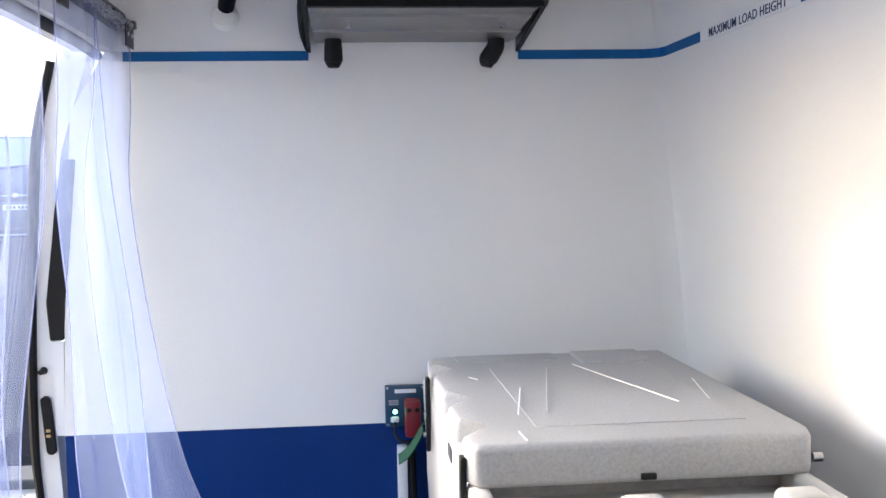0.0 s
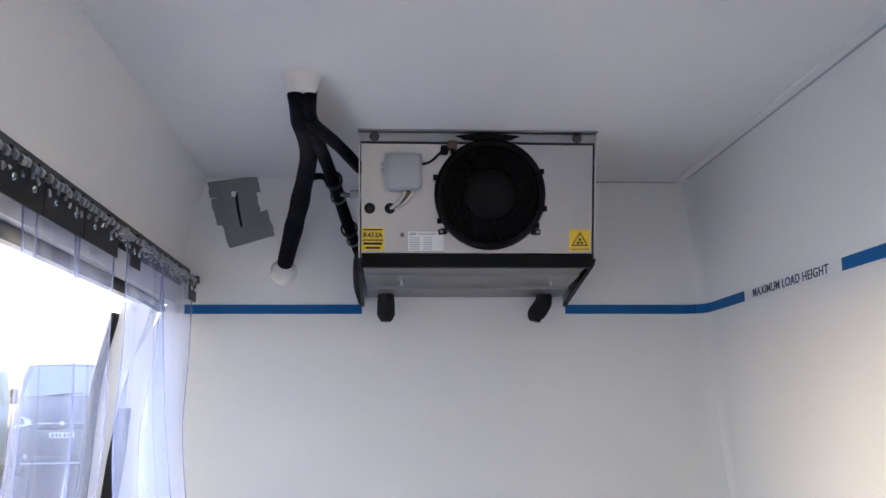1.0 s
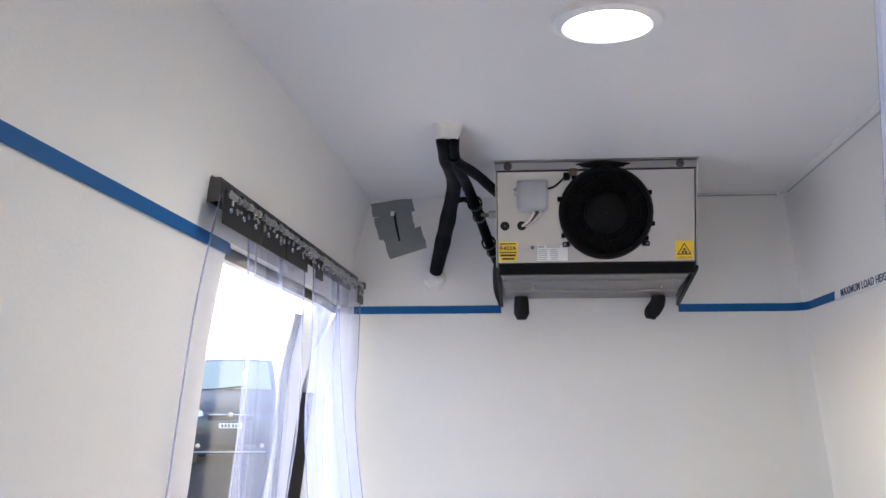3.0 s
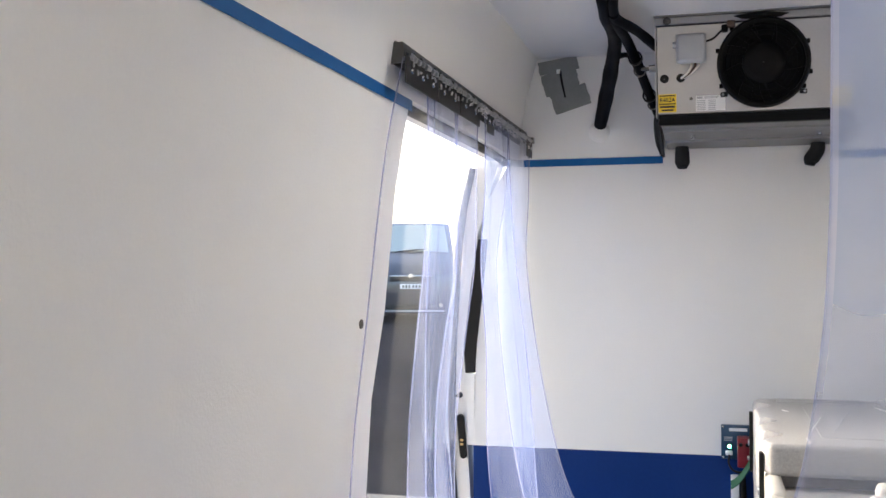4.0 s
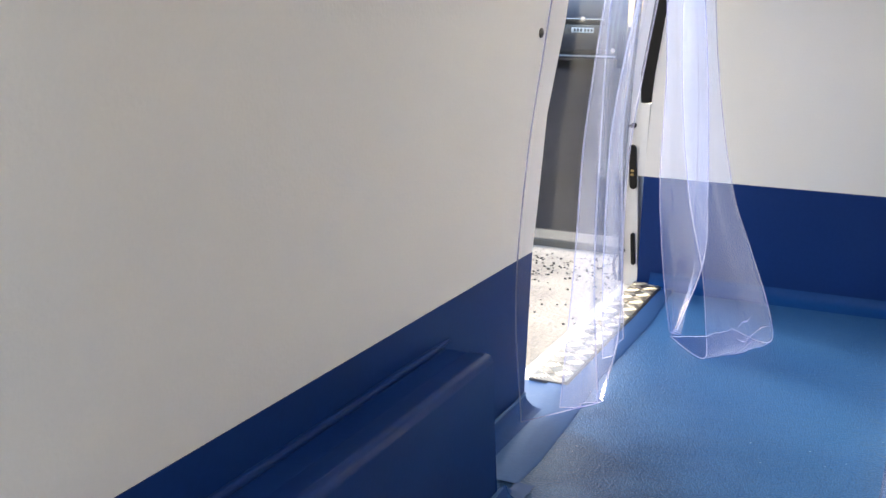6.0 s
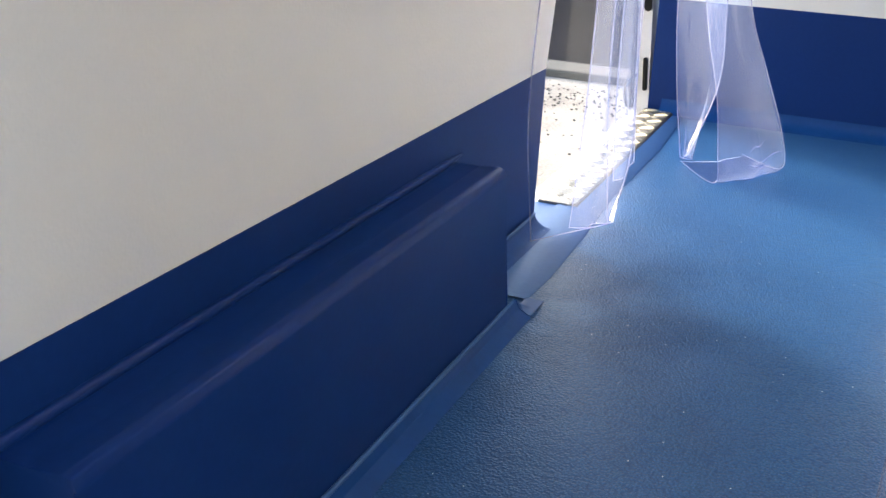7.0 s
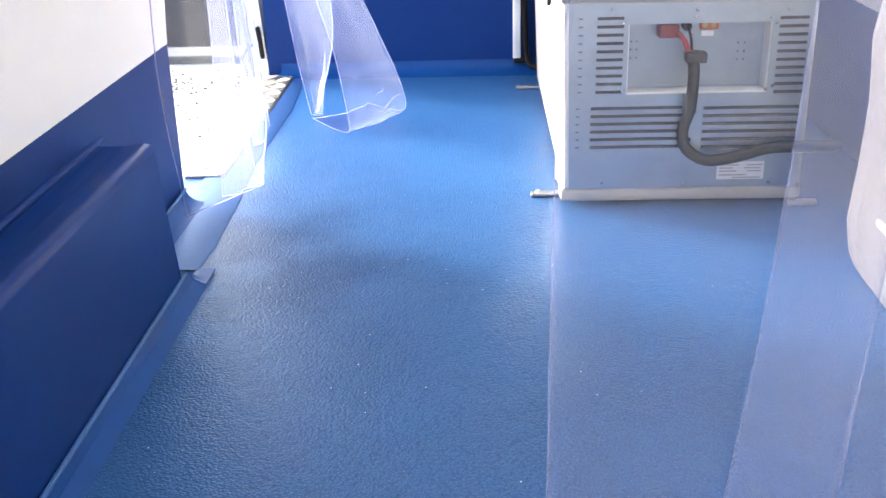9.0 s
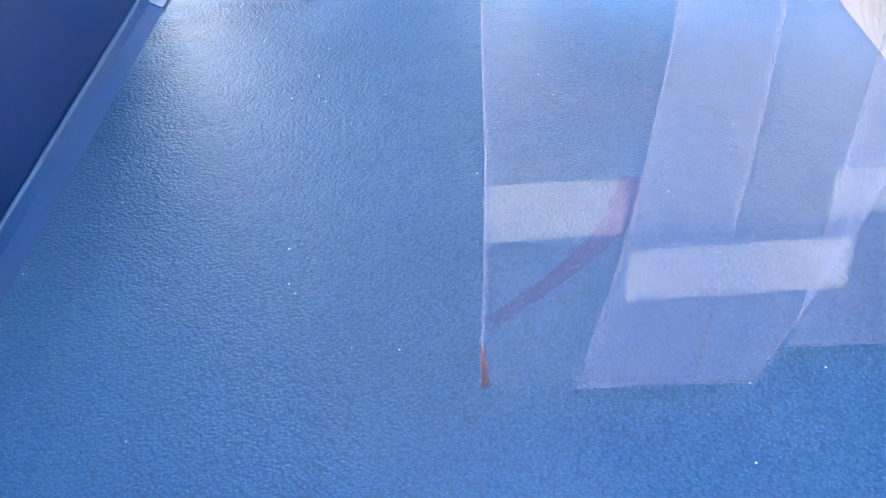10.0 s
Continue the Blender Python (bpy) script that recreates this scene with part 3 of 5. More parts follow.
# door threshold: tread plate, step, front pillar
tread = thing("tread_plate", "aluminium chequer tread plate on the side door sill", "tread plate")
part("plate", box(-0.052, -1.098, -0.012, 0.044, -0.004, 0.0065, 0.0015), M_TREAD, tread, smooth=False)
part("edge_strip", box(0.0445, -1.098, -0.002, 0.0505, -0.004, 0.0055, 0.001, 1), M_DULL, tread, "dark edge of the plate", smooth=False)
bm = bmesh.new()
cell = 0.0475
for i in range(23):
    for j in range(2):
        cx, cy = -0.004 + (j - 0.5) * cell, -1.098 + cell * (i + 0.5)
        d = 1 if (i + j) % 2 else -1
        for k in (-2, -1, 0, 1, 2):
            m = pose(cx + 0.0068 * k, cy - 0.0068 * k * d, 0.0070, 0, 0, 45 * d)
            half = 0.021 - 0.0028 * abs(k)
            bmesh.ops.create_cone(bm, cap_ends=True, segments=6, radius1=half, radius2=half * 0.72, depth=0.003, matrix=m @ Matrix.Diagonal((1.0, 0.15, 1, 1)))
part("chequer_relief", bm, M_TREADBAR, tread, "bright raised chequer bars", smooth=False)
tagged(tread.children[-1], kind="stuff")
structure("step_sill", box(-0.10, DOOR, -0.40, -0.0005, 0.09, -0.013), M_VANWHITE)
structure("sill_ledge", box(-0.1, DOOR, -0.02, 0.0, -1.099, 0.0), M_COVE)
structure("underbody", box(-0.09, REAR, -0.30, 1.73, 0.09, -0.101), M_BLACK)

pil = [(-0.045, -0.012), (-0.069, 0.37), (-0.07, 0.75), (-0.03, 1.10), (0.05, 1.36), (-0.03, 1.36), (-0.075, 1.15), (-0.104, 0.75), (-0.115, 0.38), (-0.098, -0.012)]
structure("door_pillar", prism(pil, "y", 0.012, 0.10), M_VANWHITE, True)
structure("door_pillar_return", prism([(-0.0455, DADO), (-0.068, DADO), (-0.069, 0.62), (-0.04, 0.62)], "y", 0.004, 0.08), M_VANWHITE)
pillar_kit = thing("door_latch_hardware", "black door latch and check hardware on the white pillar", "latch")


def pill(x, z, w, h, lean):
    pts = []
    for k in range(16):
        a = 2 * math.pi * (k + 0.5) / 16
        dz = (h / 2 - w / 2) * (1 if math.sin(a) > 0 else -1) + w / 2 * math.sin(a)
        pts.append((x + w / 2 * math.cos(a) - lean * dz, z + dz))
    return prism(pts, "y", -0.004, 0.012, 0.002, 1)


lock = part("catch", pill(-0.0855, 0.404, 0.025, 0.152, 0.08), M_BLACK, pillar_kit, "black pill-shaped lock plate")
for z in (0.378, 0.392):
    part("contact_stud", box(-0.0905, -0.0065, z - 0.004, -0.0795, -0.0035, z + 0.004, 0.001, 1), M_BRASS, lock)
part("catch", pill(-0.067, 0.119, 0.014, 0.112, 0.08), M_BLACK, pillar_kit)
part("bump_stop", cyl((-0.094, 0.012, 0.545), (-0.094, -0.02, 0.545), 0.010, 0.006), M_RUBBER, pillar_kit)
part("bump_stem", cyl((-0.094, 0.0, 0.545), (-0.112, 0.0, 0.542), 0.004, n=8), M_RUBBER, pillar_kit)
part("check_strap", tube([(-0.094, 0.005, 0.112), (-0.112, 0.0, 0.104), (-0.128, 0.0, 0.075), (-0.128, 0.0, 0.04), (-0.119, 0.0, 0.002)], 0.0055, 8), M_RUBBER, pillar_kit)
part("pillar_trim", prism([(-0.072, 0.622), (-0.038, 0.624), (-0.031, 0.72), (-0.004, 0.95), (0.008, 1.083), (-0.026, 1.083), (-0.048, 0.95), (-0.078, 0.72)], "y", -0.004, 0.014, 0.003, 1), M_BLACK, pillar_kit, "black plastic trim let into the pillar")
seal = thing("door_seal", "black rubber weather seal round the side door opening", "seal")
part("front_seal", tube([(-0.104, 0.006, 0.0), (-0.113, 0.004, 0.2), (-0.122, 0.002, 0.37), (-0.116, 0.002, 0.72), (-0.088, 0.004, 1.12), (-0.045, 0.004, 1.33)], [0.008, 0.010, 0.012, 0.013, 0.014, 0.012], 8), M_RUBBER, seal)
part("top_seal", tube([(0.075, -0.012, 1.341), (0.088, -0.3, 1.342), (0.088, -0.9, 1.342), (0.088, DOOR + 0.012, 1.341)], 0.013, 10), M_RUBBER, seal)

# ---- ceiling: downlight ----
dl = thing("ceiling_downlight", "round white recessed LED downlight, lit, in the ceiling", "light", (0.835, -1.485, CEIL))
part("bezel", lathe([(0.068, 0.0), (0.098, 0.0), (0.094, -0.008), (0.078, -0.013), (0.068, -0.008)], (0, 0, 0)), M_LABEL, dl)
part("lens", lathe([(0.001, 0.004), (0.069, 0.004), (0.069, -0.004), (0.04, -0.0055), (0.001, -0.006)], (0, 0, 0)), M_LENS, dl, "glowing round diffuser")

# ---- evaporator unit under the ceiling, against the bulkhead ----
EX0, EX1 = 0.601, 1.141
ev = thing("evaporator_unit", "stainless refrigeration evaporator with black fan under the ceiling", "cooling unit")


def face_y(z):
    return -0.468 + (CEIL - z) / (CEIL - 1.418) * 0.055


def on_face(x, z, out=0.0):
    return pose(x, face_y(z) - out, z, 90 + math.degrees(math.atan2(0.055, CEIL - 1.418)), 0, 0)


fp = [(face_y(CEIL - 0.003), CEIL - 0.003), (face_y(1.426), 1.426), (face_y(1.426) + 0.012, 1.421), (-0.40, 1.412), (-0.39, 1.436), (-0.44, CEIL - 0.003)]
part("front_panel", prism(fp, "x", EX0 + 0.006, EX1 - 0.006), M_STEEL, ev, smooth=False)
part("housing", box(EX0 + 0.01, -0.40, 1.40, EX1 - 0.01, -0.004, CEIL - 0.002), M_STEEL, ev, smooth=False)
side = [(-0.474, CEIL - 0.002), (-0.418, 1.412), (-0.40, 1.405), (-0.02, 1.350), (-0.002, 1.358), (-0.002, CEIL - 0.002)]
for x in (EX0, EX1 - 0.003):
    part("side_panel", prism(side, "x", x, x + 0.003), M_STEEL, ev, smooth=False)
    lip = [(-0.42, 1.413), (-0.402, 1.401), (-0.02, 1.344), (-0.016, 1.352), (-0.40, 1.411)]
    part("side_edging", prism(lip, "x", x - 0.003, x + 0.006), M_BLACK, ev, "black rubber edge trim")
part("coil_gap", box(EX0 + 0.008, -0.414, 1.394, EX1 - 0.008, -0.393, 1.4225), M_FAN, ev, "dark air outlet slot")
tray = [(-0.392, 1.404), (-0.390, 1.393), (-0.335, 1.390), (-0.332, 1.384), (-0.19, 1.377), (-0.187, 1.371), (-0.075, 1.366), (-0.070, 1.371), (-0.015, 1.370), (-0.012, 1.404)]
part("drip_tray", prism(tray, "x", EX0 + 0.016, EX1 - 0.022), M_TRAY, ev, smooth=False)
for x in (EX0 + 0.10, EX1 - 0.08):
    part("tray_bolt", lathe([(0.001, 0), (0.007, 0), (0.007, -0.012), (0.001, -0.012)], (x, -0.27, 1.3815), n=12), M_CHROME, ev)
part("top_flange", box(EX0 - 0.002, -0.492, CEIL - 0.003, EX1 + 0.002, -0.462, CEIL - 0.0006), M_STEEL, ev, smooth=False)
part("top_fold", box(EX0 + 0.002, -0.476, CEIL - 0.024, EX1 - 0.002, -0.466, CEIL - 0.004, 0.001, 1), M_STEEL, ev, smooth=False)
part("fold_gap", box(EX0 + 0.004, -0.4735, CEIL - 0.027, EX1 - 0.004, -0.4645, CEIL - 0.0245), M_SLOT, ev, smooth=False)
for x in (EX0 + 0.035, EX1 - 0.045):
    part("flange_bolt", lathe([(0.001, 0), (0.0115, 0), (0.0105, -0.003), (0.006, -0.004), (0.006, -0.008), (0.001, -0.008)], (x, -0.4762, CEIL - 0.0135), "y", 14), M_DULL, ev)
# fan
fx, fz, fr = 0.898, 1.557, 0.126
fm = on_face(fx, fz)


def turned(profile, m, n=44):
    bm = lathe(profile, (0, 0, 0), "z", n)
    bmesh.ops.transform(bm, matrix=m, verts=bm.verts)
    return bm


fan = part("fan_shroud", turned([(fr - 0.012, 0.002), (fr, 0.002), (fr, 0.022), (fr - 0.006, 0.034), (fr - 0.014, 0.034), (fr - 0.012, 0.022)], fm), M_FAN, ev, "black round fan shroud")
part("fan_well", turned([(0.001, 0.0015), (fr - 0.011, 0.0015), (fr - 0.011, 0.003), (0.001, 0.003)], fm), M_FAN, fan)
part("fan_hub", turned([(0.001, 0.038), (0.030, 0.037), (0.052, 0.034), (0.058, 0.028), (0.058, 0.006), (0.001, 0.006)], fm), M_FAN, fan, "matt black motor hub")
for k in range(9):
    bm = bmesh.new()
    a0 = 2 * math.pi * k / 9
    vs = []
    for i in range(4):
        r = 0.046 + (fr - 0.062) * i / 3
        for j in range(3):
            a = a0 + (j - 1) * (0.26 - 0.02 * i) + 0.12 * i
            vs.append(bm.verts.new(fm @ Vector((r * math.cos(a), r * math.sin(a), 0.012 + 0.006 * (j - 1)))))
    for i in range(3):
        for j in range(2):
            bm.faces.new((vs[i * 3 + j], vs[i * 3 + j + 1], vs[i * 3 + j + 4], vs[i * 3 + j + 3]))
    bm_solid(bm, geom=bm.faces[:], thickness=0.0025)
    part("fan_blade", bm, M_FAN, fan)
for r in (0.062, 0.076, 0.090, 0.104):
    bm = lathe([(r - 0.0016, 0.029), (r, 0.0306), (r + 0.0016, 0.029), (r, 0.0274)], (0, 0, 0), "z", 40)
    bmesh.ops.transform(bm, matrix=fm, verts=bm.verts)
    part("guard_ring", bm, M_FAN, fan)
for k in range(12):
    a = 2 * math.pi * k / 12
    bm = cyl((0.045 * math.cos(a), 0.045 * math.sin(a), 0.030), ((fr - 0.006) * math.cos(a + 0.25), (fr - 0.006) * math.sin(a + 0.25), 0.029), 0.0018, n=6)
    bmesh.ops.transform(bm, matrix=fm, verts=bm.verts)
    part("guard_spoke", bm, M_FAN, fan)
for a in (24, -14, 208, 163, 131, -33):
    p = fm @ Vector(((fr + 0.003) * math.cos(radians(a)), (fr + 0.003) * math.sin(radians(a)), 0.010))
    part("fan_clip", box(p.x - 0.0055, p.y - 0.006, p.z - 0.006, p.x + 0.0055, p.y + 0.006, p.z + 0.006, 0.002), M_FAN, fan)
part("fan_connector", box(0.800, -0.494, 1.652, 0.822, -0.464, 1.670, 0.004), M_BROWN, ev, "brown wiring connector above the fan")
part("connector_boot", box(0.785, -0.49, 1.642, 0.803, -0.46, 1.66, 0.004), M_FAN, ev)
for sx in (-1, 1):
    lug = fm @ Vector((sx * 0.108, -0.083, 0.006))
    part("fan_lug", prism([(lug.x - sx * 0.012, lug.z - 0.008), (lug.x + sx * 0.008, lug.z - 0.009), (lug.x + sx * 0.009, lug.z + 0.003), (lug.x - sx * 0.010, lug.z + 0.006)], "y", lug.y - 0.008, lug.y + 0.004, 0.002, 1), M_BLACK, fan, "black mounting lug")
    part("lug_screw", lathe([(0.001, 0.0), (0.004, 0.0), (0.003, -0.0026), (0.001, -0.003)], (lug.x + sx * 0.002, lug.y - 0.0078, lug.z - 0.003), "y", 10), M_STEEL, fan)
smear = [(0.070 * math.cos(a) * (1 + 0.10 * math.sin(5 * a)), 0.0105 * math.sin(a)) for a in (2 * math.pi * k / 24 for k in range(24))]
part("soot_smear", prism([(0.892 + x, CEIL - 0.0135 + z * 0.9) for x, z in smear], "y", -0.4772, -0.4758), M_FAN, ev, "black soot smear over the fan", smooth=False)
# junction box and its wiring
jb = part("junction_box", box(0.661, -0.494, 1.558, 0.742, -0.452, 1.641, 0.011, 3), M_GREY, ev, "grey plastic junction box")
part("lid_line", box(0.6595, -0.478, 1.5565, 0.7435, -0.474, 1.6425, 0.002), M_GREY, jb)
part("cable_gland", cyl((0.664, -0.47, 1.612), (0.651, -0.47, 1.612), 0.009), M_GREY, jb)
part("fan_lead", tube([(0.740, -0.472, 1.618), (0.762, -0.476, 1.624), (0.785, -0.476, 1.645), (0.80, -0.478, 1.655)], 0.003, 8), M_BLACK, ev)
for i, dx in enumerate((0.0, 0.010, 0.019)):
    part("wire", tube([(0.702 + dx, -0.468, 1.560), (0.703 + dx, -0.482, 1.549), (0.692 + dx * 0.6, -0.468, 1.533), (0.674 + dx * 0.4, -0.440, 1.524)], 0.0034, 8), (M_WIRE, M_BROWN, M_WIRE)[i], ev, ("off-white insulated wire", "brown insulated wire", "off-white insulated wire")[i])
for x in (0.626, 0.672):
    part("grommet", turned([(0.001, 0.0), (0.0125, 0.0), (0.0125, 0.003), (0.001, 0.004)], on_face(x, 1.525), 20), M_BLACK, ev)
# stickers
def sticker(name, x0, x1, z0, z1, material, label):
    m = on_face((x0 + x1) / 2, (z0 + z1) / 2, 0.0008)
    bm = box(-(x1 - x0) / 2, -(z1 - z0) / 2, -0.0006, (x1 - x0) / 2, (z1 - z0) / 2, 0.0006)
    bmesh.ops.transform(bm, matrix=m, verts=bm.verts)
    return part(name, bm, material, ev, label, smooth=False), m


def bars(m, rows, material, parent, name="print_line"):
    for x0, x1, y, h in rows:
        bm = box(x0, y - h / 2, 0.0005, x1, y + h / 2, 0.0012)
        bmesh.ops.transform(bm, matrix=m, verts=bm.verts)
        part(name, bm, material, parent, smooth=False)


st, m = sticker("refrigerant_sticker", 0.608, 0.659, 1.430, 1.482, M_YELLOW, "yellow refrigerant sticker with black print")
lettering("R452A", 0.0155, m @ pose(0, 0.009, 0.0011), M_BLACKINK, st, "black refrigerant code", width=0.043, bold=0.02)
bars(m, [(-0.022, 0.022, 0.0215, 0.003), (-0.023, 0.023, -0.002, 0.003), (-0.021, 0.021, -0.010, 0.0055), (-0.017, 0.017, -0.0195, 0.005)], M_BLACKINK, st)
st, m = sticker("fan_warning_sticker", 1.083, 1.131, 1.430, 1.480, M_YELLOW, "yellow warning sticker with black triangle")
tri_o = [(0, 0.020), (-0.0195, -0.0125), (0.0195, -0.0125)]
for k, (s, mm) in enumerate(((1.0, M_BLACKINK), (0.76, M_YELLOW))):
    bm = prism([(x * s, (y + 0.0015) * s - 0.0015 * s) for x, y in tri_o], "z", 0.0005, 0.0010 + 0.0004 * k)
    bmesh.ops.transform(bm, matrix=m, verts=bm.verts)
    part("triangle", bm, mm, st, smooth=False)
bm = bmesh.new()
for a in (90, 210, 330):
    ca, sa = math.cos(radians(a)), math.sin(radians(a))
    bmesh.ops.create_cone(bm, cap_ends=True, segments=10, radius1=0.0034, radius2=0.0034, depth=0.0006, matrix=pose(0.0048 * ca, -0.003 + 0.0048 * sa, 0.0018))
bmesh.ops.transform(bm, matrix=m, verts=bm.verts)
part("fan_symbol", bm, M_BLACKINK, st, smooth=False)
lettering("CAUTION FAN", 0.0062, m @ pose(0, -0.0205, 0.0011), M_BLACKINK, st, "small black caution lettering", width=0.041)
st, m = sticker("data_plate", 0.713, 0.795, 1.430, 1.474, M_LABEL, "pale data plate with small unreadable print")
bars(m, [(-0.038, -0.022, 0.0165, 0.006), (-0.018, 0.024, 0.018, 0.002), (-0.018, 0.02, 0.0145, 0.002), (0.028, 0.036, 0.0165, 0.005)] +
     [(-0.038, -0.014, 0.008 - 0.0052 * k, 0.0022) for k in range(6)] + [(-0.006, 0.014, 0.008 - 0.0052 * k, 0.0022) for k in range(6)], M_GREY, st)
part("rivet", turned([(0.001, 0), (0.0045, 0), (0.003, 0.003), (0.001, 0.003)], on_face(0.700, 1.466), 14), M_DULL, ev)
# drain elbows
for x, lean in ((0.664, 0.0), (1.050, 0.022)):
    part("drain_elbow", tube([(x + lean, -0.10, 1.380), (x + lean, -0.085, 1.348), (x + lean * 0.2, -0.075, 1.318), (x, -0.075, 1.300)], [0.019, 0.0225, 0.0235, 0.014], 20), M_RUBBER, ev, "black rubber drain elbow")

# ---- pipework ----
pw = thing("refrigerant_pipes", "black taped and lagged refrigerant pipes between ceiling, unit and bulkhead", "pipes")
part("ceiling_seal", lathe([(0.001, 0.0), (0.038, 0.0), (0.036, -0.004), (0.0315, -0.019), (0.028, -0.036), (0.001, -0.036)], (0.503, -0.85, CEIL)), M_SEALWHITE, pw, "white sealant cone round the pipe entry")
part("wall_seal", lathe([(0.001, 0.0), (0.036, 0.0), (0.035, -0.010), (0.026, -0.020), (0.001, -0.022)], (0.392, 0.0, 1.438), "y"), M_SEALWHITE, pw, "white sealant collar on the bulkhead")
part("main_pipe", tube([(0.491, -0.85, 1.69), (0.492, -0.84, 1.654), (0.494, -0.72, 1.633), (0.492, -0.50, 1.634), (0.462, -0.30, 1.591), (0.429, -0.14, 1.532), (0.397, -0.02, 1.459)], [0.0165, 0.0165, 0.018, 0.020, 0.022, 0.0235, 0.021], 12, 10, wobble=0.16), M_FOAM, pw)
part("second_pipe", tube([(0.519, -0.85, 1.69), (0.518, -0.84, 1.654), (0.515, -0.74, 1.628), (0.524, -0.50, 1.631), (0.545, -0.40, 1.585), (0.570, -0.30, 1.519), (0.596, -0.25, 1.452)], [0.0145, 0.0145, 0.015, 0.0155, 0.015, 0.014, 0.012], 10, 10, wobble=0.16), M_FOAM, pw)
part("upper_pipe", tube([(0.516, -0.80, 1.63), (0.522, -0.74, 1.628), (0.556, -0.55, 1.643), (0.603, -0.39, 1.628)], 0.014, 10, wobble=0.1), M_FOAM, pw)
part("thin_hose", tube([(0.478, -0.36, 1.606), (0.492, -0.35, 1.616), (0.514, -0.34, 1.619), (0.537, -0.34, 1.595), (0.555, -0.33, 1.56)], 0.008, 8), M_BLACK, pw)
part("copper_stub", tube([(0.543, -0.41, 1.597), (0.551, -0.39, 1.576), (0.566, -0.385, 1.566), (0.604, -0.385, 1.567)], 0.006, 8), M_DULL, pw, "bare metal pipe elbow")
part("union_nut", cyl((0.580, -0.385, 1.566), (0.600, -0.385, 1.567), 0.011, n=6), M_STEEL, pw)
for p in ((0.543, -0.42, 1.592), (0.575, -0.29, 1.503)):
    part("pipe_clamp", lathe([(0.016, -0.010), (0.021, -0.010), (0.021, 0.010), (0.016, 0.010)], p, "y", 18), M_BLACK, pw)
for p, r in (((0.552, -0.365, 1.566), 0.019), ((0.584, -0.272, 1.478), 0.0165)):
    part("hose_clip", lathe([(r - 0.004, -0.004), (r, -0.004), (r, 0.004), (r - 0.004, 0.004)], p, "y", 18), M_DULL, pw, "dull metal hose clip")
part("hanging_hose", tube([(0.596, -0.26, 1.455), (0.590, -0.22, 1.42), (0.589, -0.10, 1.385), (0.600, -0.04, 1.352)], 0.008, 8), M_RUBBER, pw)

# ---- taped temperature probe ----
pr = thing("taped_temperature_probe", "grey duct tape strips holding a dark probe on the bulkhead", "probe", (0.0, -0.001, 0.0))
for k, (cx, cz, w, h, a) in enumerate(((0.255, 1.668, 0.135, 0.045, 8), (0.262, 1.612, 0.120, 0.075, 14), (0.296, 1.553, 0.125, 0.072, 17))):
    bm = box(-w / 2, -h / 2, 0, w / 2, h / 2, 0.0012 + 0.0011 * k)
    bmesh.ops.subdivide_edges(bm, edges=[e for e in bm.edges if abs((e.verts[0].co - e.verts[1].co).y) > 0.02], cuts=7)
    for v in bm.verts:
        if abs(abs(v.co.x) - w / 2) < 1e-4:
            v.co.x += 0.004 * noise.noise(Vector((v.co.y * 90, k * 3.1, v.co.x * 9)))
    bmesh.ops.transform(bm, matrix=pose(cx, 0, cz, 90, 0, 0) @ pose(0, 0, 0, 0, 0, a), verts=bm.verts)
    part("tape_strip", bm, M_DUCT, pr, smooth=False)
part("probe_rod", tube([(0.262, -0.006, 1.652), (0.268, -0.009, 1.61), (0.279, -0.006, 1.558)], [0.0035, 0.004, 0.003], 8), M_BLACK, pr, "thin black probe")
part("clip", box(0.250, -0.010, 1.640, 0.264, -0.003, 1.655, 0.002), M_LABEL, pr, "small white clip")

# ---- strip curtain on the side door ----
RX = 0.135
cr = thing("curtain_rail", "dull stainless hook-on strip curtain rail with hanging plates", "curtain rail")
rp = [(xl(1.443) + 0.0005, 1.443), (xl(1.443) + 0.020, 1.443), (RX + 0.014, 1.432), (RX + 0.014, 1.402), (RX + 0.010, 1.402), (RX + 0.010, 1.428), (xl(1.437) + 0.0005, 1.438)]
part("channel", prism(rp, "y", -1.436, -0.012), M_DULL, cr, smooth=False)
part("back_plate", prism([(xl(1.447) + 0.0006, 1.447), (xl(1.447) + 0.003, 1.447), (xl(1.40) + 0.003, 1.40), (xl(1.40) + 0.0006, 1.40)], "y", -1.434, -0.014), M_DULL, cr, smooth=False)
h0 = part("hook", prism([(RX + 0.010, 1.406), (RX + 0.034, 1.404), (RX + 0.037, 1.412), (RX + 0.032, 1.419), (RX + 0.029, 1.417), (RX + 0.031, 1.411), (RX + 0.010, 1.4125)], "y", -0.0065, 0.0065, 0.001, 1), M_STEEL, cr, "bright steel hook tooth", smooth=False)
h0.location.y = -1.43
random.seed(31)
for k in range(1, 52):
    o = h0.copy()
    scene.collection.objects.link(o)
    o.location = (random.uniform(-0.0015, 0.002), -1.43 + k * 0.0272 + random.uniform(-0.004, 0.004), random.uniform(-0.002, 0.003))
    o.scale.y = random.uniform(0.55, 1.15)
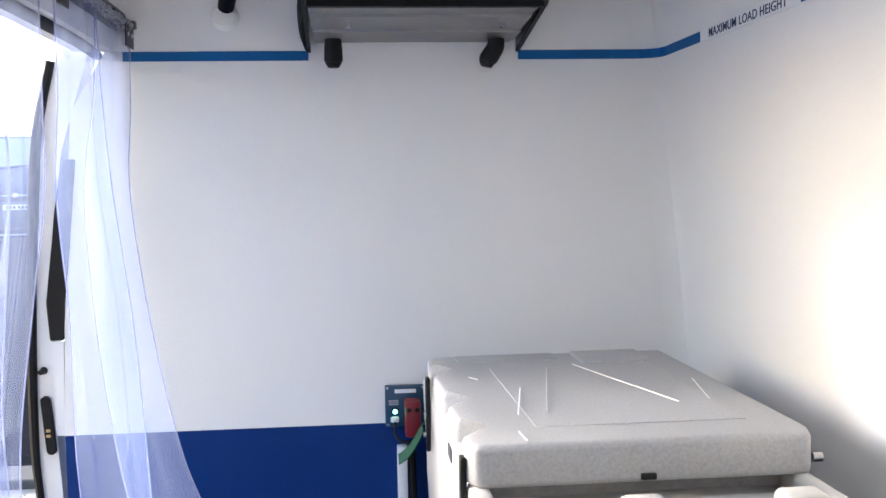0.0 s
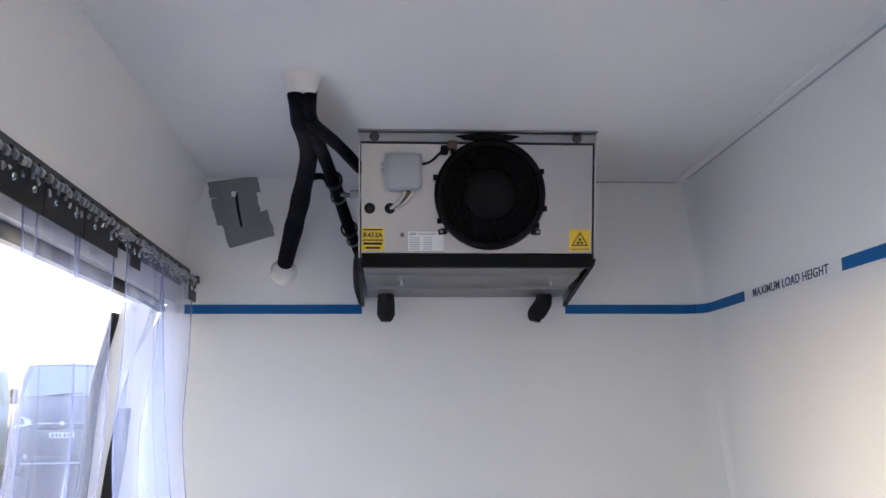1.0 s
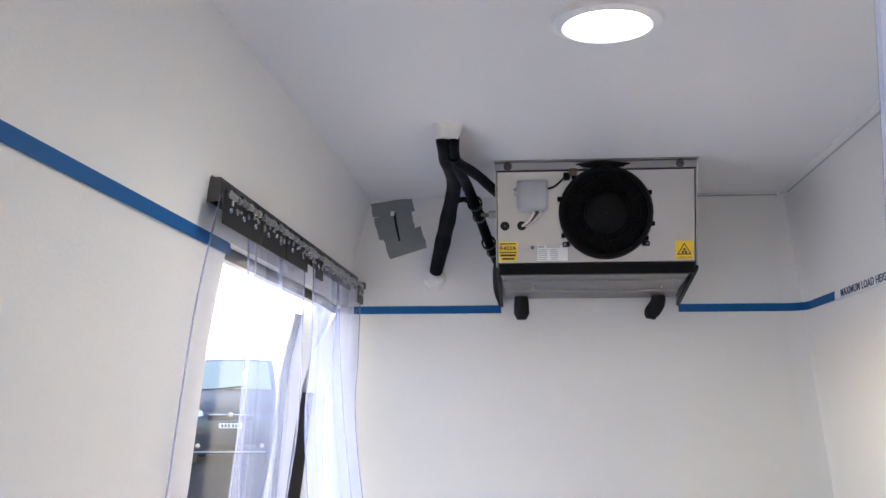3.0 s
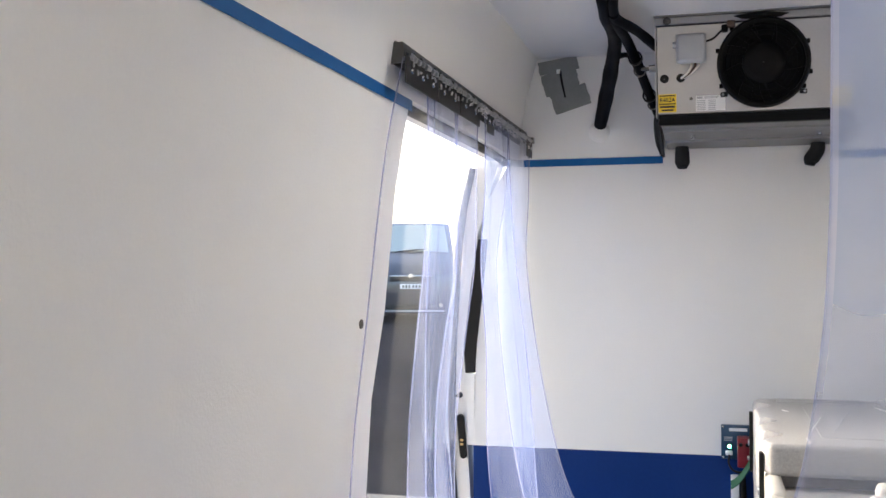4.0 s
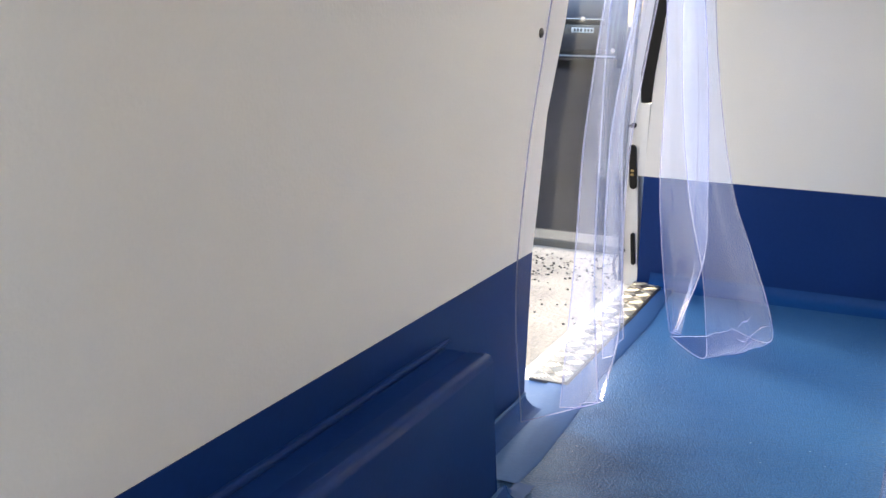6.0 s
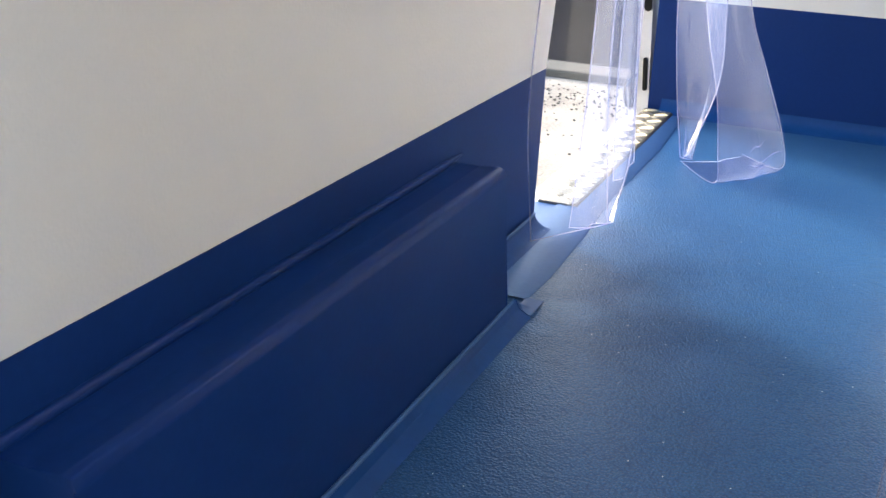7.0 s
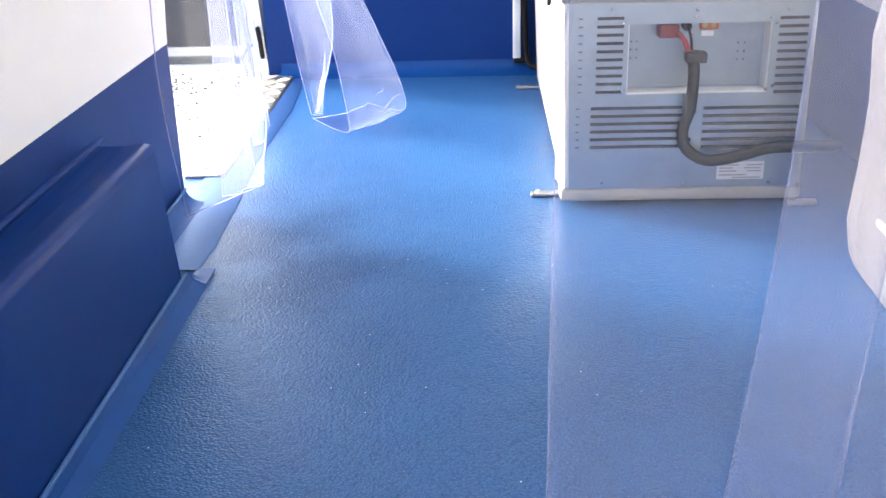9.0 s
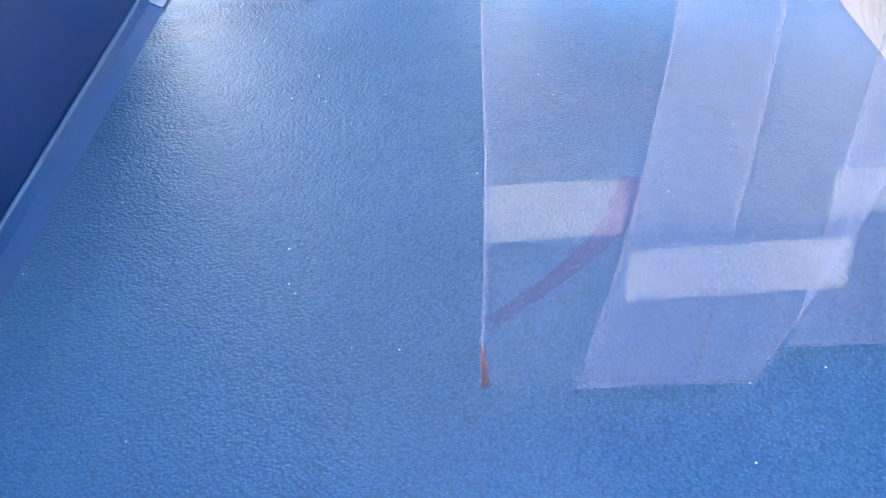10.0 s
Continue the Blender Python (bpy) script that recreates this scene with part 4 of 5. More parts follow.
# bent prongs that catch the plates, below the hooks
p0 = part("prong", prism([(-0.0035, 0.0), (0.0035, 0.0), (0.0022, 0.009), (-0.0015, 0.0125)], "x", 0.0, 0.004, 0.0008, 1), M_STEEL, cr, "bright bent prong", smooth=False)
p0.location = (RX + 0.029, -1.422, 1.392)
for k in range(1, 40):
    o = p0.copy()
    scene.collection.objects.link(o)
    o.location = (RX + 0.0285 + random.uniform(-0.001, 0.003), -1.422 + k * 0.0354 + random.uniform(-0.009, 0.009), 1.390 + random.uniform(-0.006, 0.006))
    o.rotation_euler = (radians(random.uniform(-50, 50)), radians(random.uniform(-15, 25)), radians(random.uniform(-30, 30)))
    o.scale = (1, random.uniform(0.7, 1.4), random.uniform(0.6, 1.2))
s0 = part("hook_stud", lathe([(0.001, 0.0), (0.0035, 0.0), (0.003, 0.012), (0.001, 0.013)], (RX + 0.024, 0, 1.4135), n=8), M_BLACK, cr)
s0.location.y = -1.40
for k in range(1, 26):
    o = s0.copy()
    scene.collection.objects.link(o)
    o.location.y = -1.40 + k * 0.0544
slot = part("rail_slot", box(RX + 0.0135, -0.008, 1.417, RX + 0.0155, 0.008, 1.425, 0.0006, 1), M_SLOT, cr)
slot.location.y = -1.414
for k in range(1, 23):
    o = slot.copy()
    scene.collection.objects.link(o)
    o.location.y = -1.414 + k * 0.0624
part("end_cap", prism([(xl(1.443) + 0.0005, 1.443), (xl(1.443) + 0.020, 1.443), (RX + 0.014, 1.432), (RX + 0.014, 1.400), (xl(1.398) + 0.0005, 1.398)], "y", -1.4385, -1.4362), M_DULL, cr, smooth=False)
part("end_clip", box(RX + 0.005, -0.035, 1.404, RX + 0.040, -0.012, 1.424, 0.003), M_DULL, cr)


def hang_strip(label, fn, material, plate, nu=14, nv=46, plate_bottom=1.354):
    """One PVC strip with its pressed steel hanging plates."""
    s = thing("curtain_strip", label, "strip curtain", group="side door curtain strips")
    part("pvc_sheet", sheet(fn, nu, nv, 0.0028), [material, M_PVCEDGE], s)
    if not plate:
        return s
    y0, y1, x = plate
    pl = part("hanging_plate", prism([(x + 0.003, 1.410), (x + 0.006, 1.410), (x + 0.005, plate_bottom), (x + 0.002, plate_bottom)], "y", y0, y1), M_CAP, s, "dull steel clamping plate", smooth=False)
    n = max(2, int((y1 - y0) / 0.075))
    for k in range(n):
        y = y0 + (k + 0.5) * (y1 - y0) / n
        part("rivet", lathe([(0.001, -0.001), (0.0062, -0.001), (0.005, 0.0022), (0.001, 0.003)], (x + 0.0055, y, 1.384), "x", 12), M_CHROME, pl)
    return s


def edge_curve(pts):
    """A smooth edge from top to bottom through points, by v from 0 to 1."""
    sm = smooth_path(pts, 12)

    def at(v):
        f = v * (len(sm) - 1)
        k = min(int(f), len(sm) - 2)
        return sm[k].lerp(sm[k + 1], f - k)
    return at


def drape(left, right, bulge=(0, 0, 0), folds=0, amp=0.0, phase=0.0):
    a, b = edge_curve(left), edge_curve(right)
    bv = Vector(bulge)

    def fn(u, v):
        p = a(v).lerp(b(v), u)
        p = p + bv * (4 * u * (1 - u)) * v ** 1.6
        if folds:
            p = p + Vector((amp * math.sin(phase + folds * math.pi * u) * (0.25 + 0.75 * v), 0, 0))
        return p
    return fn


RXs = RX + 0.022
def wl(z):
    return xl(z) + 0.012


hang_strip("clear flat PVC strip lapping over the wall edge", drape(
    [(RXs, -1.465, 1.405), (wl(1.2) + 0.01, -1.45, 1.2), (wl(0.86), -1.428, 0.86), (wl(0.6), -1.42, 0.6), (wl(0.3), -1.41, 0.3), (0.036, -1.396, 0.012)],
    [(RXs, -1.22, 1.405), (0.14, -1.18, 1.2), (0.115, -1.15, 0.86), (0.11, -1.14, 0.6), (0.12, -1.16, 0.3), (0.156, -1.197, 0.010)]), M_PVC, (-1.462, -1.216, RXs))
hang_strip("clear PVC strip gathered in soft vertical folds", drape(
    [(RXs, -1.29, 1.405), (0.14, -1.22, 1.2), (0.115, -1.17, 1.0), (0.10, -1.19, 0.8), (0.095, -1.23, 0.6), (0.09, -1.235, 0.32), (0.085, -1.27, 0.012)],
    [(RXs, -1.01, 1.405), (0.14, -0.96, 1.2), (0.125, -0.90, 1.0), (0.115, -0.92, 0.8), (0.11, -0.94, 0.6), (0.125, -0.93, 0.32), (0.15, -1.02, 0.12), (0.152, -1.17, 0.012)], (0.02, 0, 0), 3, 0.013), M_PVC_HAZE, (-1.212, -1.015, RXs + 0.001))
hang_strip("hazy clear PVC strip hanging straight with a fold", drape(
    [(RXs, -1.05, 1.405), (0.14, -0.97, 1.2), (0.12, -0.90, 1.0), (0.10, -0.95, 0.8), (0.09, -1.0, 0.6), (0.09, -1.0, 0.3), (0.10, -0.99, 0.05)],
    [(RXs, -0.80, 1.405), (0.14, -0.75, 1.2), (0.125, -0.71, 1.0), (0.11, -0.76, 0.8), (0.10, -0.84, 0.55), (0.10, -0.84, 0.3), (0.105, -0.80, 0.05)], (0.02, 0, 0), 2, 0.012, 0.6), M_PVC_HAZE, (-1.011, -0.80, RXs + 0.002))
hang_strip("milky PVC strip bunched beside the bulkhead corner", drape(
    [(RXs, -0.71, 1.405), (0.145, -0.66, 1.2), (0.12, -0.61, 1.0), (0.13, -0.59, 0.75), (0.135, -0.60, 0.45), (0.155, -0.57, 0.2), (0.184, -0.556, 0.012)],
    [(RXs, -0.38, 1.405), (0.16, -0.36, 1.2), (0.17, -0.34, 1.0), (0.20, -0.32, 0.7), (0.24, -0.42, 0.4), (0.255, -0.49, 0.22), (0.205, -0.545, 0.02)], (0.02, -0.03, 0), 4, 0.011, 0.3), M_PVC_MILK, (-0.70, -0.62, RXs + 0.002))


def turned_under(left, right):
    """A strip longer than its drop: the end bends at the floor and lies back under itself."""
    f = drape(left, right, (0.02, -0.03, 0), 5, 0.006, 0.5)

    def fn(u, v):
        p = f(u, v)
        return Vector((p.x, p.y, max(p.z, 0.005)))
    return fn


blown = turned_under(
    [(RXs + 0.004, -0.40, 1.405), (0.15, -0.40, 1.2), (0.125, -0.41, 1.0), (0.15, -0.45, 0.7), (0.20, -0.50, 0.41), (0.265, -0.56, 0.20), (0.305, -0.67, 0.07), (0.320, -0.735, 0.012), (0.27, -0.69, 0.004), (0.19, -0.57, 0.004)],
    [(RXs + 0.004, -0.03, 1.405), (0.16, -0.05, 1.2), (0.168, -0.13, 1.0), (0.217, -0.20, 0.7), (0.295, -0.30, 0.41), (0.369, -0.38, 0.258), (0.44, -0.44, 0.11), (0.470, -0.495, 0.02), (0.43, -0.49, 0.004), (0.34, -0.40, 0.004)])
strip = hang_strip("milky PVC strip blown inward, its end curling on the floor", blown, M_PVC_MILK, (-0.11, -0.02, RXs + 0.005), 26, 70)
# arc reflections on the strip, drawn as thin pale tubes
for marks in (((0.42, 0.690), (0.50, 0.678), (0.60, 0.684), (0.70, 0.676)), ((0.40, 0.722), (0.48, 0.735), (0.62, 0.730), (0.78, 0.716), (0.90, 0.720)), ((0.46, 0.765), (0.60, 0.752), (0.76, 0.748))):
    part("crease", tube([blown(u, v) for u, v in marks], [0.0006] + [0.0018] * (len(marks) - 2) + [0.0006], 6), M_PVCEDGE, strip, "pale line drawing an arc reflection")

# screw and washer in the wall beside the opening
sc = thing("wall_screw", "small dark screw and washer in the white wall", "screw")
part("washer", lathe([(0.001, 0.0), (0.0105, 0.0), (0.0095, 0.003), (0.001, 0.003)], (xl(0.863) + 0.0005, -1.430, 0.863), "x", 18), M_DULL, sc)
part("head", lathe([(0.001, 0.003), (0.006, 0.003), (0.004, 0.0052), (0.001, 0.0055)], (xl(0.863) + 0.0005, -1.430, 0.863), "x", 14), M_DULL, sc)

# ---- strip curtain across the rear ----
rail2 = thing("rear_curtain_rail", "dull stainless curtain rail across the rear opening", "curtain rail")
part("channel", box(0.80, -2.845, CEIL - 0.035, 1.47, -2.815, CEIL - 0.001, 0.002, 1), M_DULL, rail2, smooth=False)


def rear_strip(label, left, right, dy, bulge=(0, 0, 0), pvc=None):
    s = thing("rear_curtain_strip", label, "strip curtain", group="rear curtain strips")
    f = drape([(x, y + dy, z) for x, y, z in left], [(x, y + dy, z) for x, y, z in right], bulge)
    n = 10

    def fn(u, v):
        k = round(u * n)
        return f(0.0 if k == 0 else 1.0 if k == n else 0.022 + 0.956 * (k - 1) / (n - 2), v)
    bm = sheet(fn, n, 40, 0.0028)
    bm.faces.ensure_lookup_table()
    for k in range(40):
        for i in (0, n - 1):
            bm.faces[i * 40 + k].material_index = 2
    part("pvc_sheet", bm, [pvc or M_PVC_REAR, M_REAREDGE, M_REARBAND], s)
    return s


YR = -2.825
TOPZ = CEIL - 0.03
ra = rear_strip("clear PVC strip with a drawn reflection near its lower end", [(0.83, YR, TOPZ), (0.83, YR, 1.4), (0.826, YR, 1.1), (0.824, YR, 1.0), (0.818, YR, 0.92), (0.803, YR, 0.84), (0.768, YR, 0.76), (0.749, YR, 0.66), (0.745, YR, 0.45), (0.743, YR, 0.25), (0.733, YR, 0.028)],
                [(1.02, YR, TOPZ), (1.03, YR, 1.4), (1.03, YR, 1.1), (1.01, YR, 0.85), (0.99, YR, 0.55), (0.975, YR, 0.3), (0.95, YR, 0.028)], 0.0)
rb = rear_strip("clear PVC strip hanging aslant over its neighbour", [(0.95, YR, TOPZ), (0.95, YR, 1.4), (0.935, YR, 1.1), (0.918, YR, 0.80), (0.902, YR, 0.5), (0.875, YR, 0.25), (0.83, YR, 0.03)],
                [(1.19, YR, TOPZ), (1.19, YR, 1.4), (1.17, YR, 1.1), (1.15, YR, 0.80), (1.12, YR, 0.5), (1.085, YR, 0.25), (1.006, YR, 0.03)], -0.010, pvc=M_PVC_REAR2)
rc = rear_strip("clear PVC strip with a slightly raised lower end", [(1.12, YR, TOPZ), (1.12, YR, 1.0), (1.09, YR, 0.5), (1.056, YR, 0.03)],
                [(1.30, YR, TOPZ), (1.30, YR, 1.0), (1.29, YR, 0.5), (1.26, YR, 0.03)], 0.040, pvc=M_PVC_REAR2)
rd = rear_strip("clear PVC strip beside the van wall", [(1.22, YR, TOPZ), (1.22, YR, 1.0), (1.22, YR, 0.5), (1.21, YR, 0.02)],
                [(1.46, YR, TOPZ), (1.46, YR, 1.0), (1.45, YR, 0.5), (1.44, YR, 0.02)], 0.025, (0, -0.04, 0))
# pale bands that put reflections into the strips
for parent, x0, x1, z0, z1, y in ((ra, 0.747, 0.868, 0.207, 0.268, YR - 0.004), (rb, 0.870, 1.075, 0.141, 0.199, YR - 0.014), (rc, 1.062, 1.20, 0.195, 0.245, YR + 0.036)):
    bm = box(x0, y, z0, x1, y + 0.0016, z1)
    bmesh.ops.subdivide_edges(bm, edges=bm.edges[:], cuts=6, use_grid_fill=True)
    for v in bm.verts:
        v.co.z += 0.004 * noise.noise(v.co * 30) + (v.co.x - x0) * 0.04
    part("scuffed_band", bm, M_REFLECTION, parent, "pale reflection put on the strip as a band", smooth=False)
bm = tube([(0.747, YR - 0.004, 0.115), (0.80, YR - 0.004, 0.158), (0.851, YR - 0.004, 0.213), (0.866, YR - 0.004, 0.245), (0.872, YR - 0.004, 0.272)], [0.008, 0.009, 0.012, 0.013, 0.010], 8)
for v in bm.verts:
    v.co.y = YR - 0.004 + (v.co.y - YR + 0.004) * 0.05
part("rust_streak", bm, M_REDDISH, ra, "faint reddish streak")
part("rust_corner", prism([(0.734, 0.029), (0.744, 0.030), (0.741, 0.05), (0.738, 0.085), (0.735, 0.085)], "y", YR - 0.005, YR - 0.003), M_ORANGESPOT, ra, "orange spot at the corner", smooth=False)

# ---- plastic-wrapped bundle against the boxed-in wheel arch ----
def wrapped_bundle():
    bd = thing("plastic_bundle", "pale grey-white bundle wrapped in crumpled plastic beside the wheel box", "bundle")
    levels = [(0.003, 0.022), (0.03, 0.006), (0.09, -0.004), (0.20, 0.0), (0.32, 0.004), (0.44, 0.0), (0.52, 0.010), (0.555, 0.035), (0.565, 0.06)]
    bm = bmesh.new()
    rings = []
    for z, inset in levels:
        ring = []
        for k in range(64):
            a = 2 * math.pi * k / 64
            cx, cy = math.cos(a), math.sin(a)
            p = Vector((1.440 + math.copysign(abs(cx) ** 0.45, cx) * (0.060 - inset * 0.8), -2.04 + math.copysign(abs(cy) ** 0.35, cy) * (0.39 - inset), z))
            q = Vector((cx, cy, 0)) * (0.007 * noise.noise(Vector((p.x * 9, p.y * 11, z * 8))) + 0.004 * noise.noise(Vector((p.x * 30, p.y * 34, z * 12))))
            ring.append(bm.verts.new(p + q))
        rings.append(ring)
    for a, b in zip(rings, rings[1:]):
        for k in range(64):
            bm.faces.new((a[k], a[(k + 1) % 64], b[(k + 1) % 64], b[k]))
    bm.faces.new(rings[-1])
    bm.faces.new(rings[0][::-1])
    part("wrapping", bm, M_WRAP, bd)
    part("tape_tab", box(1.371, -1.90, 0.150, 1.377, -1.855, 0.162, 0.0015), M_LABEL, bd, "small white tape tab")


wrapped_bundle()

# ---- freezer chest ----
fz = thing("freezer_chest", "speckled grey moulded freezer chest with galvanised end panel on the floor", "freezer")
FX0, FX1, FY0, FY1 = 0.868, 1.41, -1.335, -0.19
prof = [(FX0 + 0.012, 0.012), (FX1 - 0.012, 0.012), (FX1 + 0.005, 0.30), (FX1 + 0.012, 0.50), (FX0 - 0.004, 0.50), (FX0 + 0.002, 0.30)]
body = part("body", prism(prof, "y", FY0 + 0.055, FY1, 0.02, 3), M_ROTO, fz)
for x0, x1 in ((FX0 + 0.004, FX0 + 0.02), (FX1 - 0.018, FX1 + 0.002)):
    part("side_post", box(x0, FY0 + 0.03, 0.02, x1, FY0 + 0.10, 0.46, 0.006), M_ROTO, fz)
bm = box(FX0 - 0.004, -1.06, 0.46, FX1 + 0.012, FY1, 0.538, 0.015, 3)
part("upper_rim", bm, M_ROTO, fz)
# end frame round the metal panel: sill, posts, and the rim with its grip openings
part("end_sill", box(FX0 + 0.002, FY0 - 0.004, 0.010, FX1 - 0.004, FY0 + 0.05, 0.044, 0.010, 3), M_ROTO, fz)
rim_pts = [(FX0 - 0.004, 0.452), (FX1 + 0.012, 0.447), (FX1 + 0.012, 0.535), (1.405, 0.536), (1.392, 0.505), (1.345, 0.505), (1.332, 0.538), (1.275, 0.538), (1.268, 0.500), (1.122, 0.500),
           (1.105, 0.538), (1.052, 0.538), (1.020, 0.500), (0.935, 0.498), (0.912, 0.520), (FX0 - 0.004, 0.530)]
part("grip_rim", prism(rim_pts, "y", FY0 - 0.008, FY0 + 0.035, 0.006, 2), M_ROTO, fz, "moulded rim with grip openings")
for x0, x1 in ((FX0 - 0.004, FX0 + 0.03), (FX1 - 0.022, FX1 + 0.012)):
    part("side_rim", box(x0, FY0 + 0.03, 0.47, x1, -1.04, 0.532, 0.012, 3), M_ROTO, fz)
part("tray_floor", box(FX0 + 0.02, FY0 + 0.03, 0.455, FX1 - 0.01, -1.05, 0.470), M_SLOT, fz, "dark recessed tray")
part("carry_bar", cyl((1.11, -1.27, 0.528), (1.33, -1.27, 0.528), 0.014, n=16), M_ROTO, fz)
for x in (1.10, 1.335):
    part("bar_boss", box(x - 0.035, -1.30, 0.49, x + 0.035, -1.235, 0.552, 0.014, 3), M_ROTO, fz)
# lid
lz = 0.60
lid = part("lid", box(FX0 - 0.001, -1.10, 0.531, FX1 + 0.004, -0.32, 0.560, 0.006), M_ROTOLID, fz, "granite-grey domed lid with pale scratches")
crown = [(FX1 + 0.018, -0.302), (FX1 + 0.022, -1.075), (FX1 + 0.006, -1.125), (FX0 + 0.008, -1.125), (FX0 - 0.008, -1.095)]
for y in (-0.985, -0.76, -0.46):
    crown += [(FX0 - 0.008, y - 0.062), (FX0 + 0.048, y - 0.026), (FX0 + 0.054, y + 0.016), (FX0 - 0.006, y + 0.055)]
part("lid_crown", prism(crown + [(FX0 - 0.004, -0.335), (FX0 + 0.014, -0.302)], "z", 0.530, lz, 0.012, 4), M_ROTOLID, lid, "domed lid top with scooped edge")
part("lid_ridge", box(1.20, -0.46, lz - 0.008, 1.36, -0.32, lz + 0.007, 0.007, 3), M_ROTOLID, lid)
part("rear_hump", box(FX0 + 0.06, -0.40, lz - 0.004, 1.16, -0.315, lz + 0.0025, 0.0025, 2), M_ROTOLID, lid)
part("moulded_panel", box(FX0 + 0.12, -1.02, lz - 0.002, FX1 - 0.06, -0.48, lz + 0.0014, 0.0012, 1), M_ROTOLID, lid)
for k, (p, q) in enumerate((((1.11, -0.505), (1.027, -0.924)), ((1.173, -0.483), (1.277, -0.884)), ((1.373, -0.685), (1.34, -0.871)), ((1.015, -0.716), (0.973, -0.936)), ((0.953, -1.06), (0.956, -1.118)), ((0.93, -0.588), (0.944, -0.615)))):
    a, b = Vector((*p, lz + 0.0042)), Vector((*q, lz + 0.0042))
    part("scratch", cyl(a, b, 0.0012, n=5), M_GREY if k == 0 else M_GROOVE, lid)
part("lid_bolt", cyl((FX1 + 0.018, -1.10, 0.552), (FX1 + 0.034, -1.10, 0.552), 0.008, n=10), M_STEEL, fz)
# added panel: the gap's shade under the lid as a grey surface
part("lid_seal", box(FX0 + 0.03, -1.072, 0.470, FX1 - 0.012, -1.0605, 0.531), M_LIDSHADE, fz, "grey panel for the shade under the lid", smooth=False)
part("centre_catch", box(1.135, -1.131, 0.536, 1.160, -1.122, 0.546, 0.002), M_BLACK, fz)
# rubber draw latches on the long side
for y in (-1.085, -0.42):
    lt = part("draw_latch", prism([(y - 0.014, 0.575), (y + 0.014, 0.575), (y + 0.011, 0.50), (y + 0.015, 0.44), (y, 0.405), (y - 0.015, 0.44), (y - 0.011, 0.50)], "x", FX0 - 0.016, FX0 - 0.006, 0.003, 2), M_RUBBER, fz, "black rubber draw latch")
    part("latch_ring", turned([(0.006, -0.002), (0.009, -0.002), (0.009, 0.002), (0.006, 0.002)], pose(FX0 - 0.018, y - 0.004, 0.49, 0, 90, 0), 14), M_STEEL, lt)
    part("latch_pin", cyl((FX0 - 0.016, y, 0.445), (FX0 - 0.022, y, 0.445), 0.006, n=10), M_STEEL, lt)
part("side_grip", box(FX0 - 0.006, -0.86, 0.50, FX0 - 0.001, -0.80, 0.525, 0.002), M_SLOT, fz, "dark recessed side grip")
# galvanised service panel
bx0, bx1, bz0, bz1 = 1.008, 1.308, 0.255, 0.408
PY = FY0 - 0.004
gp = part("service_panel", box(0.882, PY, 0.042, 1.392, PY + 0.004, bz0), M_GALV, fz, "galvanised louvred service panel", smooth=False)
part("panel_top", box(0.882, PY, bz1, 1.392, PY + 0.004, 0.452), M_GALV, gp, smooth=False)
part("panel_left", box(0.882, PY, bz0, bx0, PY + 0.004, bz1), M_GALV, gp, smooth=False)
part("panel_right", box(bx1, PY, bz0, 1.392, PY + 0.004, bz1), M_GALV, gp, smooth=False)
part("corner_wrap", prism([(0.880, FY0 - 0.003), (0.876, FY0 + 0.004), (0.862, FY0 + 0.05), (0.866, FY0 + 0.05), (0.884, FY0 + 0.004)], "z", 0.05, 0.455), M_GALV, gp, smooth=False)
part("corner_roll", cyl((0.886, FY0 + 0.006, 0.045), (0.878, FY0 + 0.006, 0.455), 0.0105, n=14), M_LITFOLD, gp)
# recessed socket bay with folded sides
BD = FY0 + 0.050
part("bay_back", box(bx0, BD, bz0, bx1, BD + 0.002, bz1), M_GALVSHADE, gp, smooth=False)
part("bay_sill", box(bx0, PY + 0.003, bz0 + 0.0005, bx1, BD, bz0 + 0.0025), M_LITFOLD, gp, smooth=False)
part("bay_roof", box(bx0, PY + 0.003, bz1 - 0.0025, bx1, BD, bz1 - 0.0005), M_GALV, gp, smooth=False)
part("bay_side", box(bx0 + 0.0005, PY + 0.003, bz0 + 0.003, bx0 + 0.0025, BD, bz1 - 0.003), M_LITFOLD, gp, smooth=False)
part("bay_side", box(bx1 - 0.0025, PY + 0.003, bz0 + 0.003, bx1 - 0.0005, BD, bz1 - 0.003), M_LITFOLD, gp, smooth=False)
for k in range(10):
    part("edge_slot", box(0.9035, PY - 0.0014, 0.4185 - 0.0175 * k, 0.912, PY + 0.001, 0.4215 - 0.0175 * k), M_EDGESLOT, gp, smooth=False)
for k in range(6):
    part("edge_slot", box(0.901, PY - 0.0014, 0.2245 - 0.0175 * k, 0.909, PY + 0.001, 0.2275 - 0.0175 * k), M_EDGESLOT, gp, smooth=False)
def slot_row(x0, x1, z):
    part("vent_slot", box(x0, FY0 - 0.0062, z - 0.0032, x1, FY0 - 0.0042, z + 0.0032), M_SLOT, gp, smooth=False)


for k in range(10):
    z = 0.420 - k * 0.0175
    slot_row(0.942, 0.998, z)
    slot_row(1.322, 1.382, z - 0.006)
for k in range(6):
    z = 0.226 - k * 0.0175
    slot_row(0.933, 1.130 + 0.002 * (k % 2), z)
    slot_row(1.176, 1.380, z - 0.003)
